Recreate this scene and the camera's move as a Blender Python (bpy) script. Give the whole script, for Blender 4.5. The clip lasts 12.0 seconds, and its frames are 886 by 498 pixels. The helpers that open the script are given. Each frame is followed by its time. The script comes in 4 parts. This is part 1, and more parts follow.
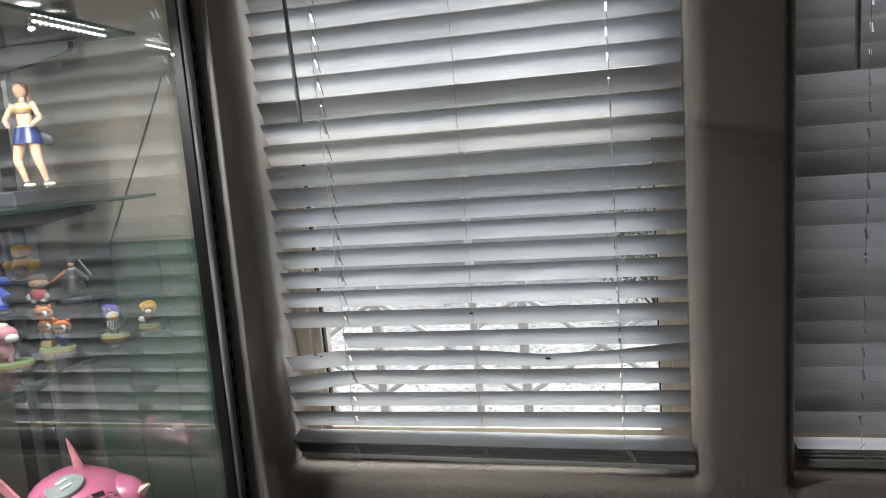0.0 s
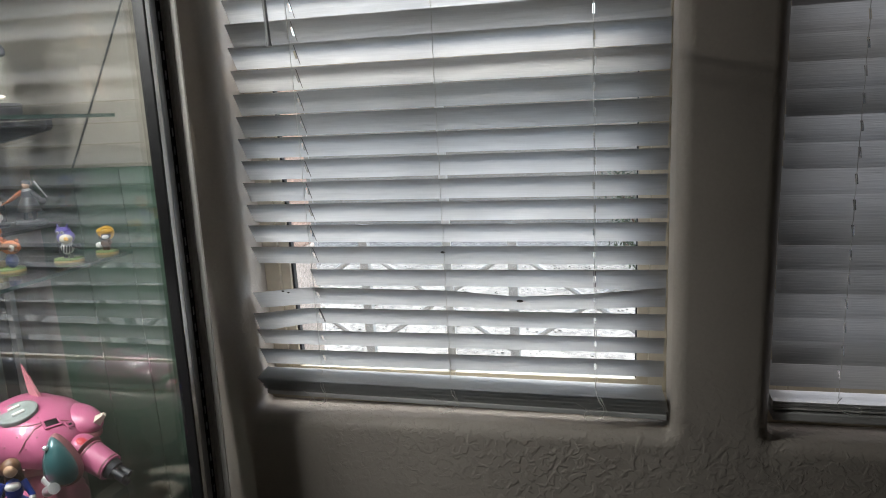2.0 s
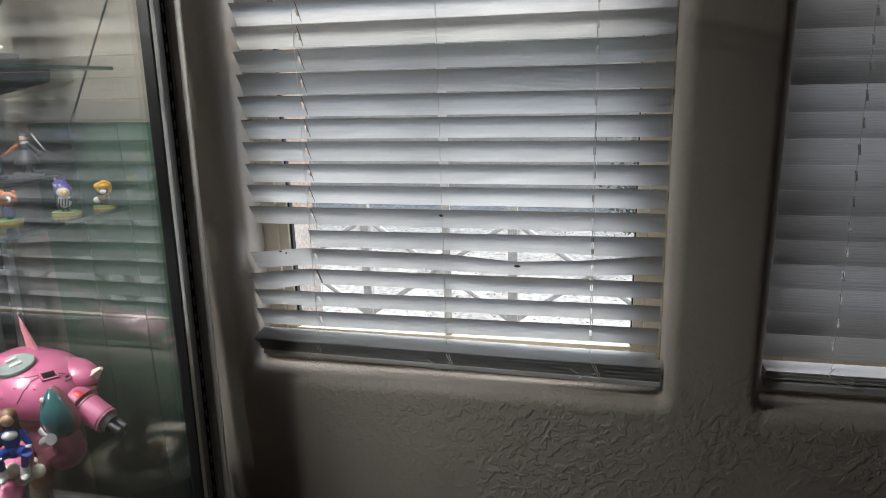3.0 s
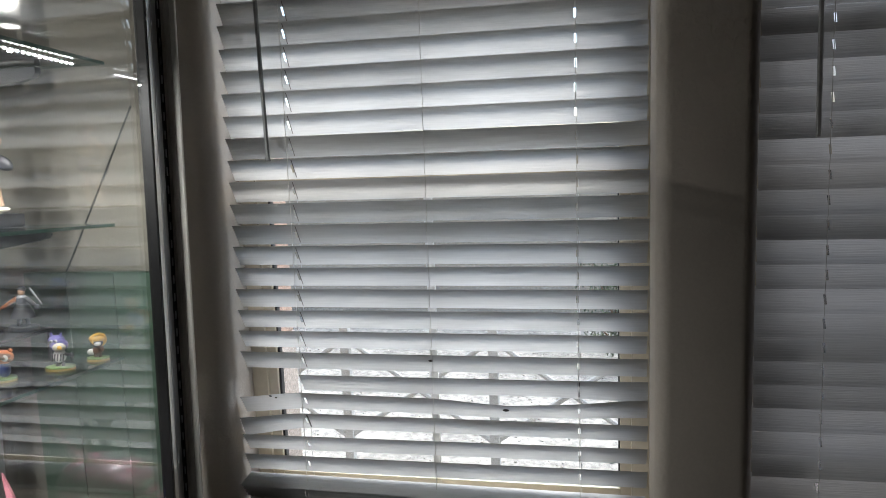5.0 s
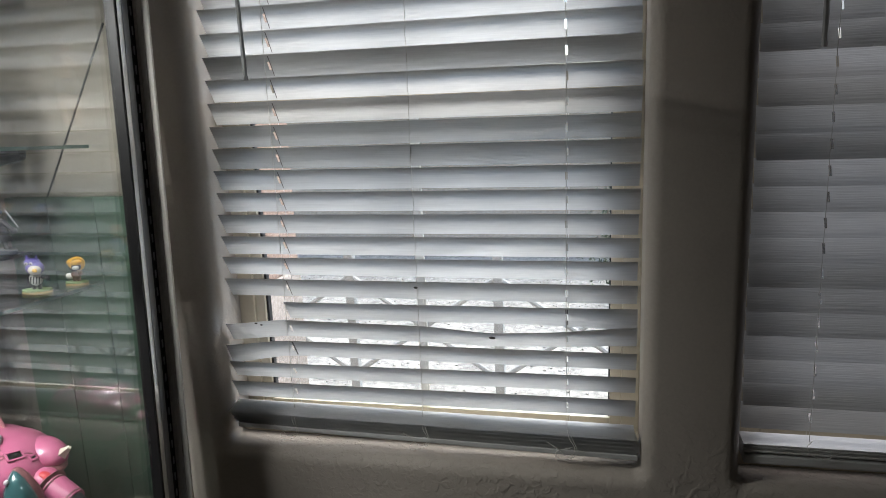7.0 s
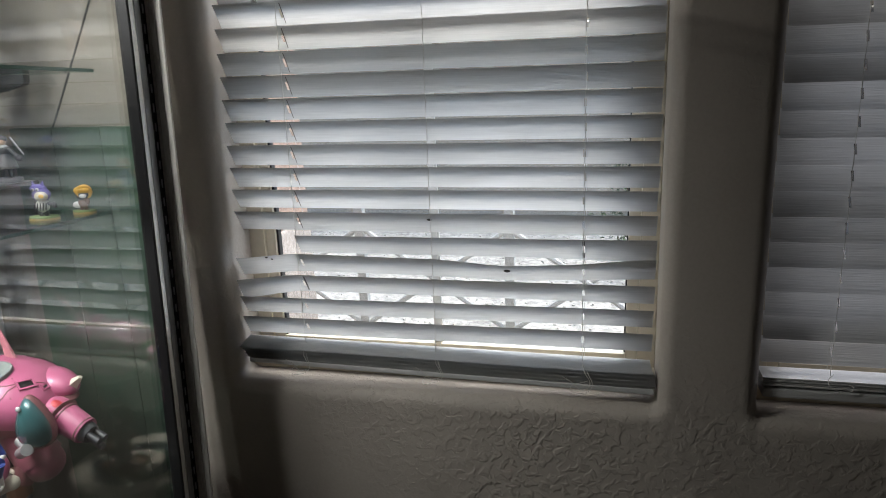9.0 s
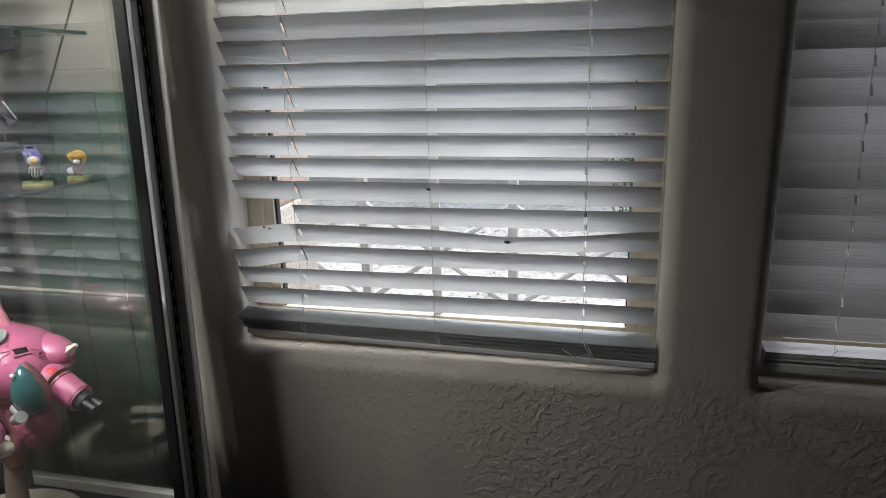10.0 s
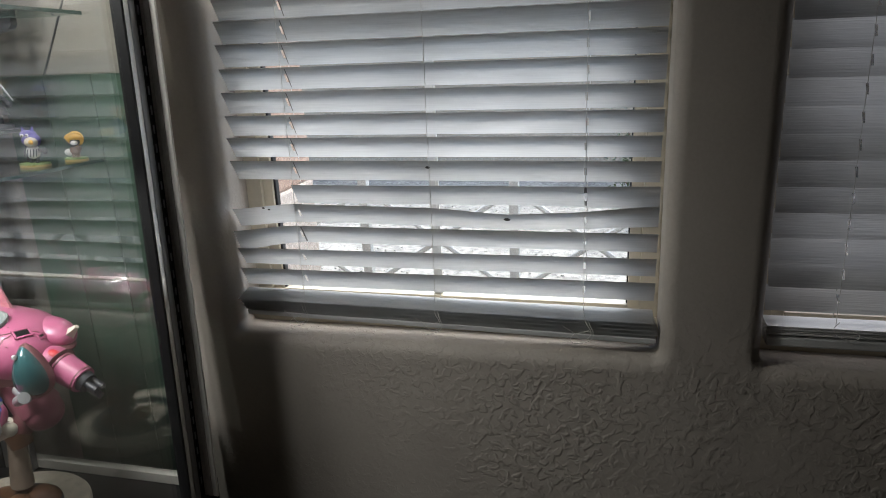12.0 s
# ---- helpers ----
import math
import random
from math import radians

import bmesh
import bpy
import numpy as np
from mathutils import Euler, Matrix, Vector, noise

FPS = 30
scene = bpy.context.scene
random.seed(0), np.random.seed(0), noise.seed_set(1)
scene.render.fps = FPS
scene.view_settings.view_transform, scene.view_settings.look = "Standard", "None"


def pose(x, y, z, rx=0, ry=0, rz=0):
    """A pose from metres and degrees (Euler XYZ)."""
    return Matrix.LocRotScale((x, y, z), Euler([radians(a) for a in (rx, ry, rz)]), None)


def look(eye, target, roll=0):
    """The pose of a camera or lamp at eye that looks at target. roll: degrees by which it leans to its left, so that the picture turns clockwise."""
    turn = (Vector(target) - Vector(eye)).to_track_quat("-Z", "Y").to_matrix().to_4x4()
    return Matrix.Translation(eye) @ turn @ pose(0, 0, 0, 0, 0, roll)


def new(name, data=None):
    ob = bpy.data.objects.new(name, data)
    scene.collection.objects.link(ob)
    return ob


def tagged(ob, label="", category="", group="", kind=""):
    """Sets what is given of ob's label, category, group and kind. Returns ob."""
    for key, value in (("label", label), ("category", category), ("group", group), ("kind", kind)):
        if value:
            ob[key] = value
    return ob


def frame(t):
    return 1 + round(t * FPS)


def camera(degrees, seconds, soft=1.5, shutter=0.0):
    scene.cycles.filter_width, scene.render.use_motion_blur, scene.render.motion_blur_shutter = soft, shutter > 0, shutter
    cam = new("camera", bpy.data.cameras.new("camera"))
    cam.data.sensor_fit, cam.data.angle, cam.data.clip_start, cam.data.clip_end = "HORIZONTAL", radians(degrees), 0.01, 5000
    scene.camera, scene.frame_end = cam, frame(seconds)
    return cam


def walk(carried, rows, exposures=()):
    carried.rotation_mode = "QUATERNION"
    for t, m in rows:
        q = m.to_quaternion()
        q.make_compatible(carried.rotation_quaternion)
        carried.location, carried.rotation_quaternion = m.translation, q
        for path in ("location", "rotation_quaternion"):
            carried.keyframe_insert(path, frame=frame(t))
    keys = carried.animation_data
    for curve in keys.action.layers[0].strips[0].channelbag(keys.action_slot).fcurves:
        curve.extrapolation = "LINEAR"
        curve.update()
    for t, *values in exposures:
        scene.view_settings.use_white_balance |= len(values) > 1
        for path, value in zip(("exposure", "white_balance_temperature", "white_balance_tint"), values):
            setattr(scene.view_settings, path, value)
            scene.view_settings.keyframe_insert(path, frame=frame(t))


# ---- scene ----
cam = camera(64.6, 12.0, soft=0.8)
PATH = [
    (0, (0.042, 0.021, 1.45), (-0.397, 1.939, 1.091), -5.0),
    (0.5, (0.086, 0.06, 1.403), (-0.362, 1.978, 1.056), -3.6),
    (1, (0.081, 0.062, 1.4), (-0.35, 1.977, 1.017), -3.6),
    (1.5, (0.106, 0.079, 1.388), (-0.368, 1.975, 0.964), -3.4),
    (2, (0.091, 0.076, 1.386), (-0.363, 1.968, 0.923), -3.2),
    (2.5, (0.108, 0.082, 1.367), (-0.373, 1.953, 0.85), -3.1),
    (2.7, (0.099, 0.08, 1.36), (-0.37, 1.949, 0.824), -2.3),
    (4.3, (0.093, 0.051, 1.436), (-0.333, 1.956, 1.001), -1.6),
    (4.5, (0.087, 0.048, 1.436), (-0.331, 1.965, 1.05), -1.9),
    (5, (0.077, 0.043, 1.46), (-0.31, 1.988, 1.206), -2.0),
    (5.5, (0.098, 0.046, 1.463), (-0.304, 1.995, 1.265), -1.7),
    (6, (0.135, 0.068, 1.464), (-0.31, 2.005, 1.239), -2.5),
    (6.5, (0.127, 0.086, 1.451), (-0.303, 2.006, 1.093), -2.5),
    (7, (0.131, 0.092, 1.411), (-0.309, 2.001, 1.006), -2.2),
    (7.5, (0.144, 0.107, 1.393), (-0.337, 1.99, 0.921), -2.7),
    (9.5, (0.11, 0.104, 1.332), (-0.349, 1.979, 0.81), -2.1),
    (10, (0.122, 0.122, 1.323), (-0.353, 1.982, 0.764), -1.8),
    (10.5, (0.114, 0.11, 1.311), (-0.33, 1.978, 0.75), -2.9),
    (11, (0.117, 0.122, 1.31), (-0.343, 1.978, 0.724), -2.7),
    (11.5, (0.123, 0.121, 1.307), (-0.352, 1.973, 0.718), -2.6),
    (12, (0.126, 0.12, 1.302), (-0.354, 1.971, 0.714), -2.5),
]
walk(cam, [(t, look(eye, target, roll)) for t, eye, target, roll in PATH], exposures=[(0.0, 2.9, 6280, 10), (12.0, 2.9, 6280, 10)])

# ---------------------------------------------------------------- light
world = bpy.data.worlds.new("world")
scene.world = world
world.use_nodes = True
wn = world.node_tree
sky = wn.nodes.new("ShaderNodeTexSky")
sky.sky_type, sky.sun_disc = "NISHITA", False
SUN_UP, SUN_TURN = radians(62), radians(25)
sky.sun_elevation, sky.sun_rotation = SUN_UP, SUN_TURN
sky.dust_density, sky.air_density = 3.0, 0.9
wn.links.new(sky.outputs[0], wn.nodes["Background"].inputs[0])
wn.nodes["Background"].inputs[1].default_value = 0.085
SUN_FROM = Vector((math.sin(SUN_TURN) * math.cos(SUN_UP), math.cos(SUN_TURN) * math.cos(SUN_UP), math.sin(SUN_UP)))
sun = new("sun", bpy.data.lights.new("sun", "SUN"))
sun.data.energy, sun.data.angle, sun.data.color = 0.85, radians(60), (1.0, 0.98, 0.95)
sun.matrix_world = look(SUN_FROM * 20, (0, 0, 0))


def lamp_point(name, place, watts, radius, colour):
    ob = new(name, bpy.data.lights.new(name, "POINT"))
    ob.data.energy, ob.data.shadow_soft_size, ob.data.color = watts, radius, colour
    ob.location = place
    return ob


def lamp_strip(name, m, length, width, watts, colour):
    ob = new(name, bpy.data.lights.new(name, "AREA"))
    ob.data.shape, ob.data.size, ob.data.size_y = "RECTANGLE", width, length
    ob.data.energy, ob.data.color = watts, colour
    ob.matrix_basis = m
    return ob


# ---------------------------------------------------------------- materials
def material(name, colour, rough=0.5, metal=0.0, grain=0.12, scale=40.0, stretch=(1, 1, 1), bump=0.0, stain=0.1, spec=0.5, coat=0.0, per_piece=0.0):
    """A principled material with fine grain and broad stains in object space."""
    m = bpy.data.materials.new(name)
    m.use_nodes = True
    n, l = m.node_tree.nodes, m.node_tree.links
    b = n["Principled BSDF"]
    b.inputs["Roughness"].default_value, b.inputs["Metallic"].default_value = rough, metal
    b.inputs["Specular IOR Level"].default_value = spec
    b.inputs["Coat Weight"].default_value = coat
    co = n.new("ShaderNodeTexCoord")
    mp = n.new("ShaderNodeMapping")
    mp.inputs["Scale"].default_value = stretch
    l.new(co.outputs["Object"], mp.inputs[0])
    fine, broad = n.new("ShaderNodeTexNoise"), n.new("ShaderNodeTexNoise")
    fine.inputs["Scale"].default_value, fine.inputs["Detail"].default_value = scale, 6
    broad.inputs["Scale"].default_value, broad.inputs["Detail"].default_value = 3.5, 3
    l.new(mp.outputs[0], fine.inputs["Vector"])
    l.new(co.outputs["Object"], broad.inputs["Vector"])
    mix1, mix2 = n.new("ShaderNodeMix"), n.new("ShaderNodeMix")
    for mix, tex, amount in ((mix1, fine, grain), (mix2, broad, stain)):
        mix.data_type, mix.blend_type = "RGBA", "MULTIPLY"
        ramp = n.new("ShaderNodeMapRange")
        ramp.inputs["From Min"].default_value, ramp.inputs["From Max"].default_value = 0.3, 0.7
        ramp.inputs["To Min"].default_value = 1 - amount * 2
        l.new(tex.outputs["Fac"], ramp.inputs["Value"])
        mix.inputs[0].default_value = 1.0
        l.new(ramp.outputs[0], mix.inputs[7])
    mix1.inputs[6].default_value = (*colour, 1)
    l.new(mix1.outputs[2], mix2.inputs[6])
    out = mix2.outputs[2]
    if per_piece:
        info = n.new("ShaderNodeObjectInfo")
        vary, mix3 = n.new("ShaderNodeMapRange"), n.new("ShaderNodeMix")
        vary.inputs["To Min"].default_value = 1 - per_piece
        mix3.data_type, mix3.blend_type = "RGBA", "MULTIPLY"
        mix3.inputs[0].default_value = 1.0
        l.new(info.outputs["Random"], vary.inputs["Value"])
        l.new(out, mix3.inputs[6]), l.new(vary.outputs[0], mix3.inputs[7])
        out = mix3.outputs[2]
    l.new(out, b.inputs["Base Color"])
    rr = n.new("ShaderNodeMapRange")
    rr.inputs["To Min"].default_value, rr.inputs["To Max"].default_value = max(0.02, rough - 0.08), min(1, rough + 0.08)
    l.new(broad.outputs["Fac"], rr.inputs["Value"]), l.new(rr.outputs[0], b.inputs["Roughness"])
    if bump:
        bp = n.new("ShaderNodeBump")
        bp.inputs["Strength"].default_value, bp.inputs["Distance"].default_value = bump, 0.002
        l.new(fine.outputs["Fac"], bp.inputs["Height"]), l.new(bp.outputs[0], b.inputs["Normal"])
    return m


def plaster(name, colour):
    """Painted wall with a hand-trowelled skip texture."""
    m = material(name, colour, 0.62, grain=0.03, scale=160, stain=0.06, spec=0.3)
    n, l = m.node_tree.nodes, m.node_tree.links
    co = n.new("ShaderNodeTexCoord")
    big, small = n.new("ShaderNodeTexNoise"), n.new("ShaderNodeTexNoise")
    big.inputs["Scale"].default_value, big.inputs["Detail"].default_value, big.inputs["Distortion"].default_value = 62.0, 5, 0.5
    small.inputs["Scale"].default_value, small.inputs["Detail"].default_value = 120.0, 3
    patch = n.new("ShaderNodeTexNoise")
    patch.inputs["Scale"].default_value = 2.6
    step = n.new("ShaderNodeMapRange")
    step.interpolation_type = "SMOOTHSTEP"
    step.inputs["From Min"].default_value, step.inputs["From Max"].default_value = 0.44, 0.62
    l.new(co.outputs["Object"], big.inputs["Vector"]), l.new(co.outputs["Object"], small.inputs["Vector"]), l.new(co.outputs["Object"], patch.inputs["Vector"])
    l.new(big.outputs["Fac"], step.inputs["Value"])
    where = n.new("ShaderNodeMapRange")
    where.inputs["From Min"].default_value, where.inputs["From Max"].default_value = 0.38, 0.6
    l.new(patch.outputs["Fac"], where.inputs["Value"])
    mul, add = n.new("ShaderNodeMath"), n.new("ShaderNodeMath")
    mul.operation, add.operation = "MULTIPLY", "MULTIPLY_ADD"
    l.new(step.outputs[0], mul.inputs[0]), l.new(where.outputs[0], mul.inputs[1])
    l.new(small.outputs["Fac"], add.inputs[0])
    add.inputs[1].default_value = 0.14
    l.new(mul.outputs[0], add.inputs[2])
    # the trowel marks are heavier low on the wall
    sep, low, gain = n.new("ShaderNodeSeparateXYZ"), n.new("ShaderNodeMapRange"), n.new("ShaderNodeMath")
    gain.operation = "MULTIPLY"
    low.inputs["From Min"].default_value, low.inputs["From Max"].default_value = 0.68, 0.80
    low.inputs["To Min"].default_value, low.inputs["To Max"].default_value = 1.0, 0.4
    l.new(co.outputs["Object"], sep.inputs[0]), l.new(sep.outputs["Z"], low.inputs["Value"])
    l.new(add.outputs[0], gain.inputs[0]), l.new(low.outputs[0], gain.inputs[1])
    bp = n.new("ShaderNodeBump")
    bp.inputs["Strength"].default_value, bp.inputs["Distance"].default_value = 0.8, 0.0019
    l.new(gain.outputs[0], bp.inputs["Height"]), l.new(bp.outputs[0], n["Principled BSDF"].inputs["Normal"])
    return m


def clear_glass(name, tint=(0.93, 0.97, 0.95), gloss=1.0):
    """Thin sheet glass: clear straight on, mirror-like at a slant."""
    m = bpy.data.materials.new(name)
    m.use_nodes = True
    n, l = m.node_tree.nodes, m.node_tree.links
    n.remove(n["Principled BSDF"])
    see, shine, mix = n.new("ShaderNodeBsdfTransparent"), n.new("ShaderNodeBsdfGlossy"), n.new("ShaderNodeMixShader")
    see.inputs[0].default_value = (*tint, 1)
    shine.inputs["Roughness"].default_value = 0.0
    slant, power, rise = n.new("ShaderNodeLayerWeight"), n.new("ShaderNodeMath"), n.new("ShaderNodeMath")
    slant.inputs["Blend"].default_value = 0.5
    power.operation, rise.operation, rise.use_clamp = "POWER", "MULTIPLY_ADD", True
    power.inputs[1].default_value = 5.0
    rise.inputs[1].default_value, rise.inputs[2].default_value = 0.95, 0.045 * gloss
    l.new(slant.outputs["Facing"], power.inputs[0]), l.new(power.outputs[0], rise.inputs[0]), l.new(rise.outputs[0], mix.inputs[0])
    l.new(see.outputs[0], mix.inputs[1]), l.new(shine.outputs[0], mix.inputs[2])
    l.new(mix.outputs[0], n["Material Output"].inputs[0])
    return m


def glowing(name, colour, strength):
    m = bpy.data.materials.new(name)
    m.use_nodes = True
    b = m.node_tree.nodes["Principled BSDF"]
    b.inputs["Emission Color"].default_value, b.inputs["Emission Strength"].default_value = (*colour, 1), strength
    return m


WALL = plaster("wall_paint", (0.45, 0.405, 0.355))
CEIL = material("ceiling_paint", (0.45, 0.43, 0.40), 0.8, bump=0.3, scale=80)
# darker copy of the wall paint; unseen walls wear it to cut bounced light
WALL_DIM = plaster("wall_paint_dimmed", (0.26, 0.23, 0.20))
CARPET = material("carpet", (0.05, 0.04, 0.033), 0.95, grain=0.3, scale=400, bump=0.8)
SLAT = material("white_faux_wood", (0.67, 0.665, 0.655), 0.42, grain=0.05, scale=14, stretch=(1, 30, 30), bump=0.25, stain=0.03, per_piece=0.04)
# dark grey that puts the shade of the slats' long edges into colour
EDGE_SHADE = material("shaded_slat_edge", (0.22, 0.21, 0.20), 0.8, scale=60, grain=0.2)
CORD = material("white_cord", (0.82, 0.80, 0.76), 0.8, scale=300)
CHIP = material("dark_scuff", (0.10, 0.09, 0.08), 0.8, scale=200)
WAND = material("grey_plastic", (0.45, 0.45, 0.45), 0.35, scale=60)
VINYL = material("almond_vinyl", (0.62, 0.55, 0.43), 0.4, grain=0.04, scale=60, stain=0.05)
GASKET = material("black_gasket", (0.015, 0.015, 0.016), 0.45, scale=90)
GLASS_W = clear_glass("window_glass", (0.9, 0.93, 0.92), 1.0)
# dark tint added so that less daylight reaches the shut blind
GLASS_DIM = clear_glass("dimmed_window_glass", (0.42, 0.42, 0.42), 1.0)
GLASS_C = clear_glass("cabinet_glass", (0.965, 0.975, 0.968), 2.7)
GLASS_EDGE = material("green_glass_edge", (0.06, 0.14, 0.11), 0.15, scale=30)
ALU = material("brushed_aluminium", (0.88, 0.88, 0.86), 0.22, 0.95, grain=0.08, scale=30, stretch=(30, 30, 1))
ALU_PALE = material("pale_anodised_profile", (0.94, 0.90, 0.84), 0.4, 0.0, grain=0.08, scale=60, stretch=(20, 20, 1))
STEEL = material("dull_grey_metal", (0.40, 0.40, 0.41), 0.32, 0.9, grain=0.1, scale=30, stretch=(30, 30, 1))
HATCH = material("frosted_grey_plastic", (0.30, 0.34, 0.33), 0.25, grain=0.15, scale=60)
BLACK = material("black_lacquer", (0.012, 0.012, 0.013), 0.3, scale=40)
BLACK_METAL = material("black_powder_coat", (0.02, 0.02, 0.022), 0.4, 0.3, scale=200)
GREEN_BOARD = material("dark_green_paint", (0.175, 0.29, 0.215), 0.6, grain=0.1, scale=30, stretch=(10, 10, 1), stain=0.18)
STUCCO = material("orange_stucco", (0.56, 0.38, 0.29), 0.9, grain=0.25, scale=60, bump=0.6)
STUCCO_PALE = material("pale_pink_stucco", (0.62, 0.52, 0.45), 0.9, grain=0.2, scale=60, bump=0.5)
STUCCO_TAN = material("tan_stucco", (0.52, 0.43, 0.33), 0.9, grain=0.2, scale=50, bump=0.6)
GRAVEL = material("pale_gravel", (0.46, 0.43, 0.39), 0.95, grain=0.3, scale=30, bump=0.6, stain=0.15)
STONE = material("mixed_stone", (0.50, 0.46, 0.41), 0.9, grain=0.2, scale=25, stain=0.2)
FENCE = material("grey_fence_paint", (0.52, 0.51, 0.49), 0.6, scale=50)
LEAF = material("leaves", (0.09, 0.13, 0.04), 0.6, grain=0.3, scale=20, per_piece=0.3)
PINK = material("pink_enamel", (0.50, 0.13, 0.25), 0.35, grain=0.05, scale=30, stain=0.08, coat=0.3)
MAROON = material("dusty_maroon_plastic", (0.22, 0.08, 0.09), 0.5, scale=40)
THIGH = material("dusty_rose_plastic", (0.34, 0.11, 0.15), 0.45, scale=40, stain=0.15)
SHIN = material("dusty_beige_plastic", (0.36, 0.28, 0.22), 0.5, scale=40, stain=0.2)
SILVER = material("silver_plastic", (0.55, 0.56, 0.57), 0.3, 0.5, scale=30)
TEAL = material("smoky_teal_canopy", (0.04, 0.12, 0.13), 0.08, scale=10, coat=1.0)
CREAM = material("cream_plastic", (0.72, 0.66, 0.55), 0.45, scale=60)
RED = material("red_enamel", (0.55, 0.03, 0.04), 0.35, scale=60)
BLUE = material("blue_enamel", (0.03, 0.08, 0.55), 0.3, scale=60)
SUIT = material("deep_blue_enamel", (0.02, 0.05, 0.30), 0.35, scale=60)
NAVY = material("navy_enamel", (0.02, 0.04, 0.17), 0.35, scale=60)
SKIN = material("peach_plastic", (0.70, 0.45, 0.30), 0.45, scale=60)
BROWN = material("brown_plastic", (0.15, 0.07, 0.035), 0.5, scale=60)
ORANGE = material("orange_plastic", (0.62, 0.20, 0.07), 0.45, scale=60)
YELLOW = material("yellow_plastic", (0.75, 0.42, 0.04), 0.4, scale=60)
PURPLE = material("purple_plastic", (0.10, 0.08, 0.35), 0.45, scale=60)
WHITE = material("white_plastic", (0.78, 0.77, 0.74), 0.4, scale=60)
GRASS_BASE = material("green_flocked_base", (0.16, 0.24, 0.08), 0.8, scale=300)
OLIVE = material("olive_gold_plastic", (0.35, 0.25, 0.08), 0.4, scale=60)
CHARCOAL = material("charcoal_plastic", (0.035, 0.037, 0.045), 0.45, scale=80)
PINK_SOFT = material("soft_pink_plastic", (0.62, 0.24, 0.29), 0.45, scale=60)
LED = glowing("cool_led", (0.95, 0.98, 1.0), 5.0)


# ---------------------------------------------------------------- mesh helpers
def finish(name, bm, mats, smooth=False):
    bmesh.ops.recalc_face_normals(bm, faces=bm.faces)
    me = bpy.data.meshes.new(name)
    bm.to_mesh(me)
    bm.free()
    for m in mats if isinstance(mats, (list, tuple)) else [mats]:
        me.materials.append(m)
    if smooth:
        for p in me.polygons:
            p.use_smooth = True
        me.set_sharp_from_angle(angle=radians(42))
    return new(name, me)


def part(name, bm, mats, parent, label="", smooth=False):
    ob = finish(name, bm, mats, smooth)
    ob.parent = parent
    return tagged(ob, label)


def box(bm, x0, x1, y0, y1, z0, z1, bevel=0.0, mat=0, m=None):
    r = bmesh.ops.create_cube(bm, size=1)
    vs = r["verts"]
    bmesh.ops.scale(bm, vec=(x1 - x0, y1 - y0, z1 - z0), verts=vs)
    bmesh.ops.translate(bm, vec=((x0 + x1) / 2, (y0 + y1) / 2, (z0 + z1) / 2), verts=vs)
    if m is not None:
        bmesh.ops.transform(bm, matrix=m, verts=vs)
    fs = {f for v in vs for f in v.link_faces}
    for f in fs:
        f.material_index = mat
    if bevel:
        es = {e for v in vs for e in v.link_edges}
        out = bmesh.ops.bevel(bm, geom=list(es), offset=bevel, segments=2, affect="EDGES", profile=0.6)
        for f in out["faces"]:
            f.material_index = mat


def ball(bm, c, r, mat=0, m=None, seg=18):
    """An ellipsoid: centre, radii."""
    r = (r, r, r) if not isinstance(r, tuple) else r
    mm = Matrix.Translation(c) @ (m or Matrix()) @ Matrix.Diagonal((*r, 1))
    out = bmesh.ops.create_uvsphere(bm, u_segments=seg, v_segments=max(6, seg * 2 // 3), radius=1, matrix=mm)
    for f in {f for v in out["verts"] for f in v.link_faces}:
        f.material_index = mat


def rod(bm, a, b, ra, rb=None, mat=0, seg=12):
    a, b = Vector(a), Vector(b)
    m = Matrix.Translation((a + b) / 2) @ (b - a).to_track_quat("Z", "Y").to_matrix().to_4x4()
    out = bmesh.ops.create_cone(bm, cap_ends=True, segments=seg, radius1=ra, radius2=ra if rb is None else rb, depth=(b - a).length, matrix=m)
    for f in {f for v in out["verts"] for f in v.link_faces}:
        f.material_index = mat


def lathe(bm, rows, centre=(0, 0, 0), mat=0, seg=28, squash=1.0):
    """A turned body from rows of radius, height."""
    rings = []
    for r, z in rows:
        rings.append([bm.verts.new((centre[0] + r * math.cos(2 * math.pi * k / seg), centre[1] + squash * r * math.sin(2 * math.pi * k / seg), centre[2] + z)) for k in range(seg)])
    for a, b in zip(rings, rings[1:]):
        for k in range(seg):
            bm.faces.new((a[k], a[(k + 1) % seg], b[(k + 1) % seg], b[k])).material_index = mat
    for ring in (rings[0], rings[-1]):
        bm.faces.new(ring).material_index = mat


def cord(name, points, radius, mat, parent=None, label=""):
    c = bpy.data.curves.new(name, "CURVE")
    c.dimensions, c.bevel_depth, c.bevel_resolution, c.resolution_u = "3D", radius, 2, 6
    s = c.splines.new("BEZIER")
    s.bezier_points.add(len(points) - 1)
    for p, co in zip(s.bezier_points, points):
        p.co, p.handle_left_type, p.handle_right_type = co, "AUTO", "AUTO"
    shape = bpy.data.objects.new("curve", c)
    me = bpy.data.meshes.new_from_object(shape)
    bpy.data.objects.remove(shape)
    me.materials.append(mat)
    for p in me.polygons:
        p.use_smooth = True
    ob = new(name, me)
    ob.parent = parent
    return tagged(ob, label)


def empty(name, place=(0, 0, 0), m=None):
    ob = new(name)
    ob.empty_display_size = 0.05
    ob.matrix_basis = m if m is not None else Matrix.Translation(place)
    return ob


# ---------------------------------------------------------------- the room
WALL_Y, BACK_Y, ROUND = 1.305, 1.50, 0.027
ROOM = (-2.6, 2.6, -2.4, 2.6)  # x0, x1, y0, height
SILL_Z, HEAD_Z = 0.728, 2.06
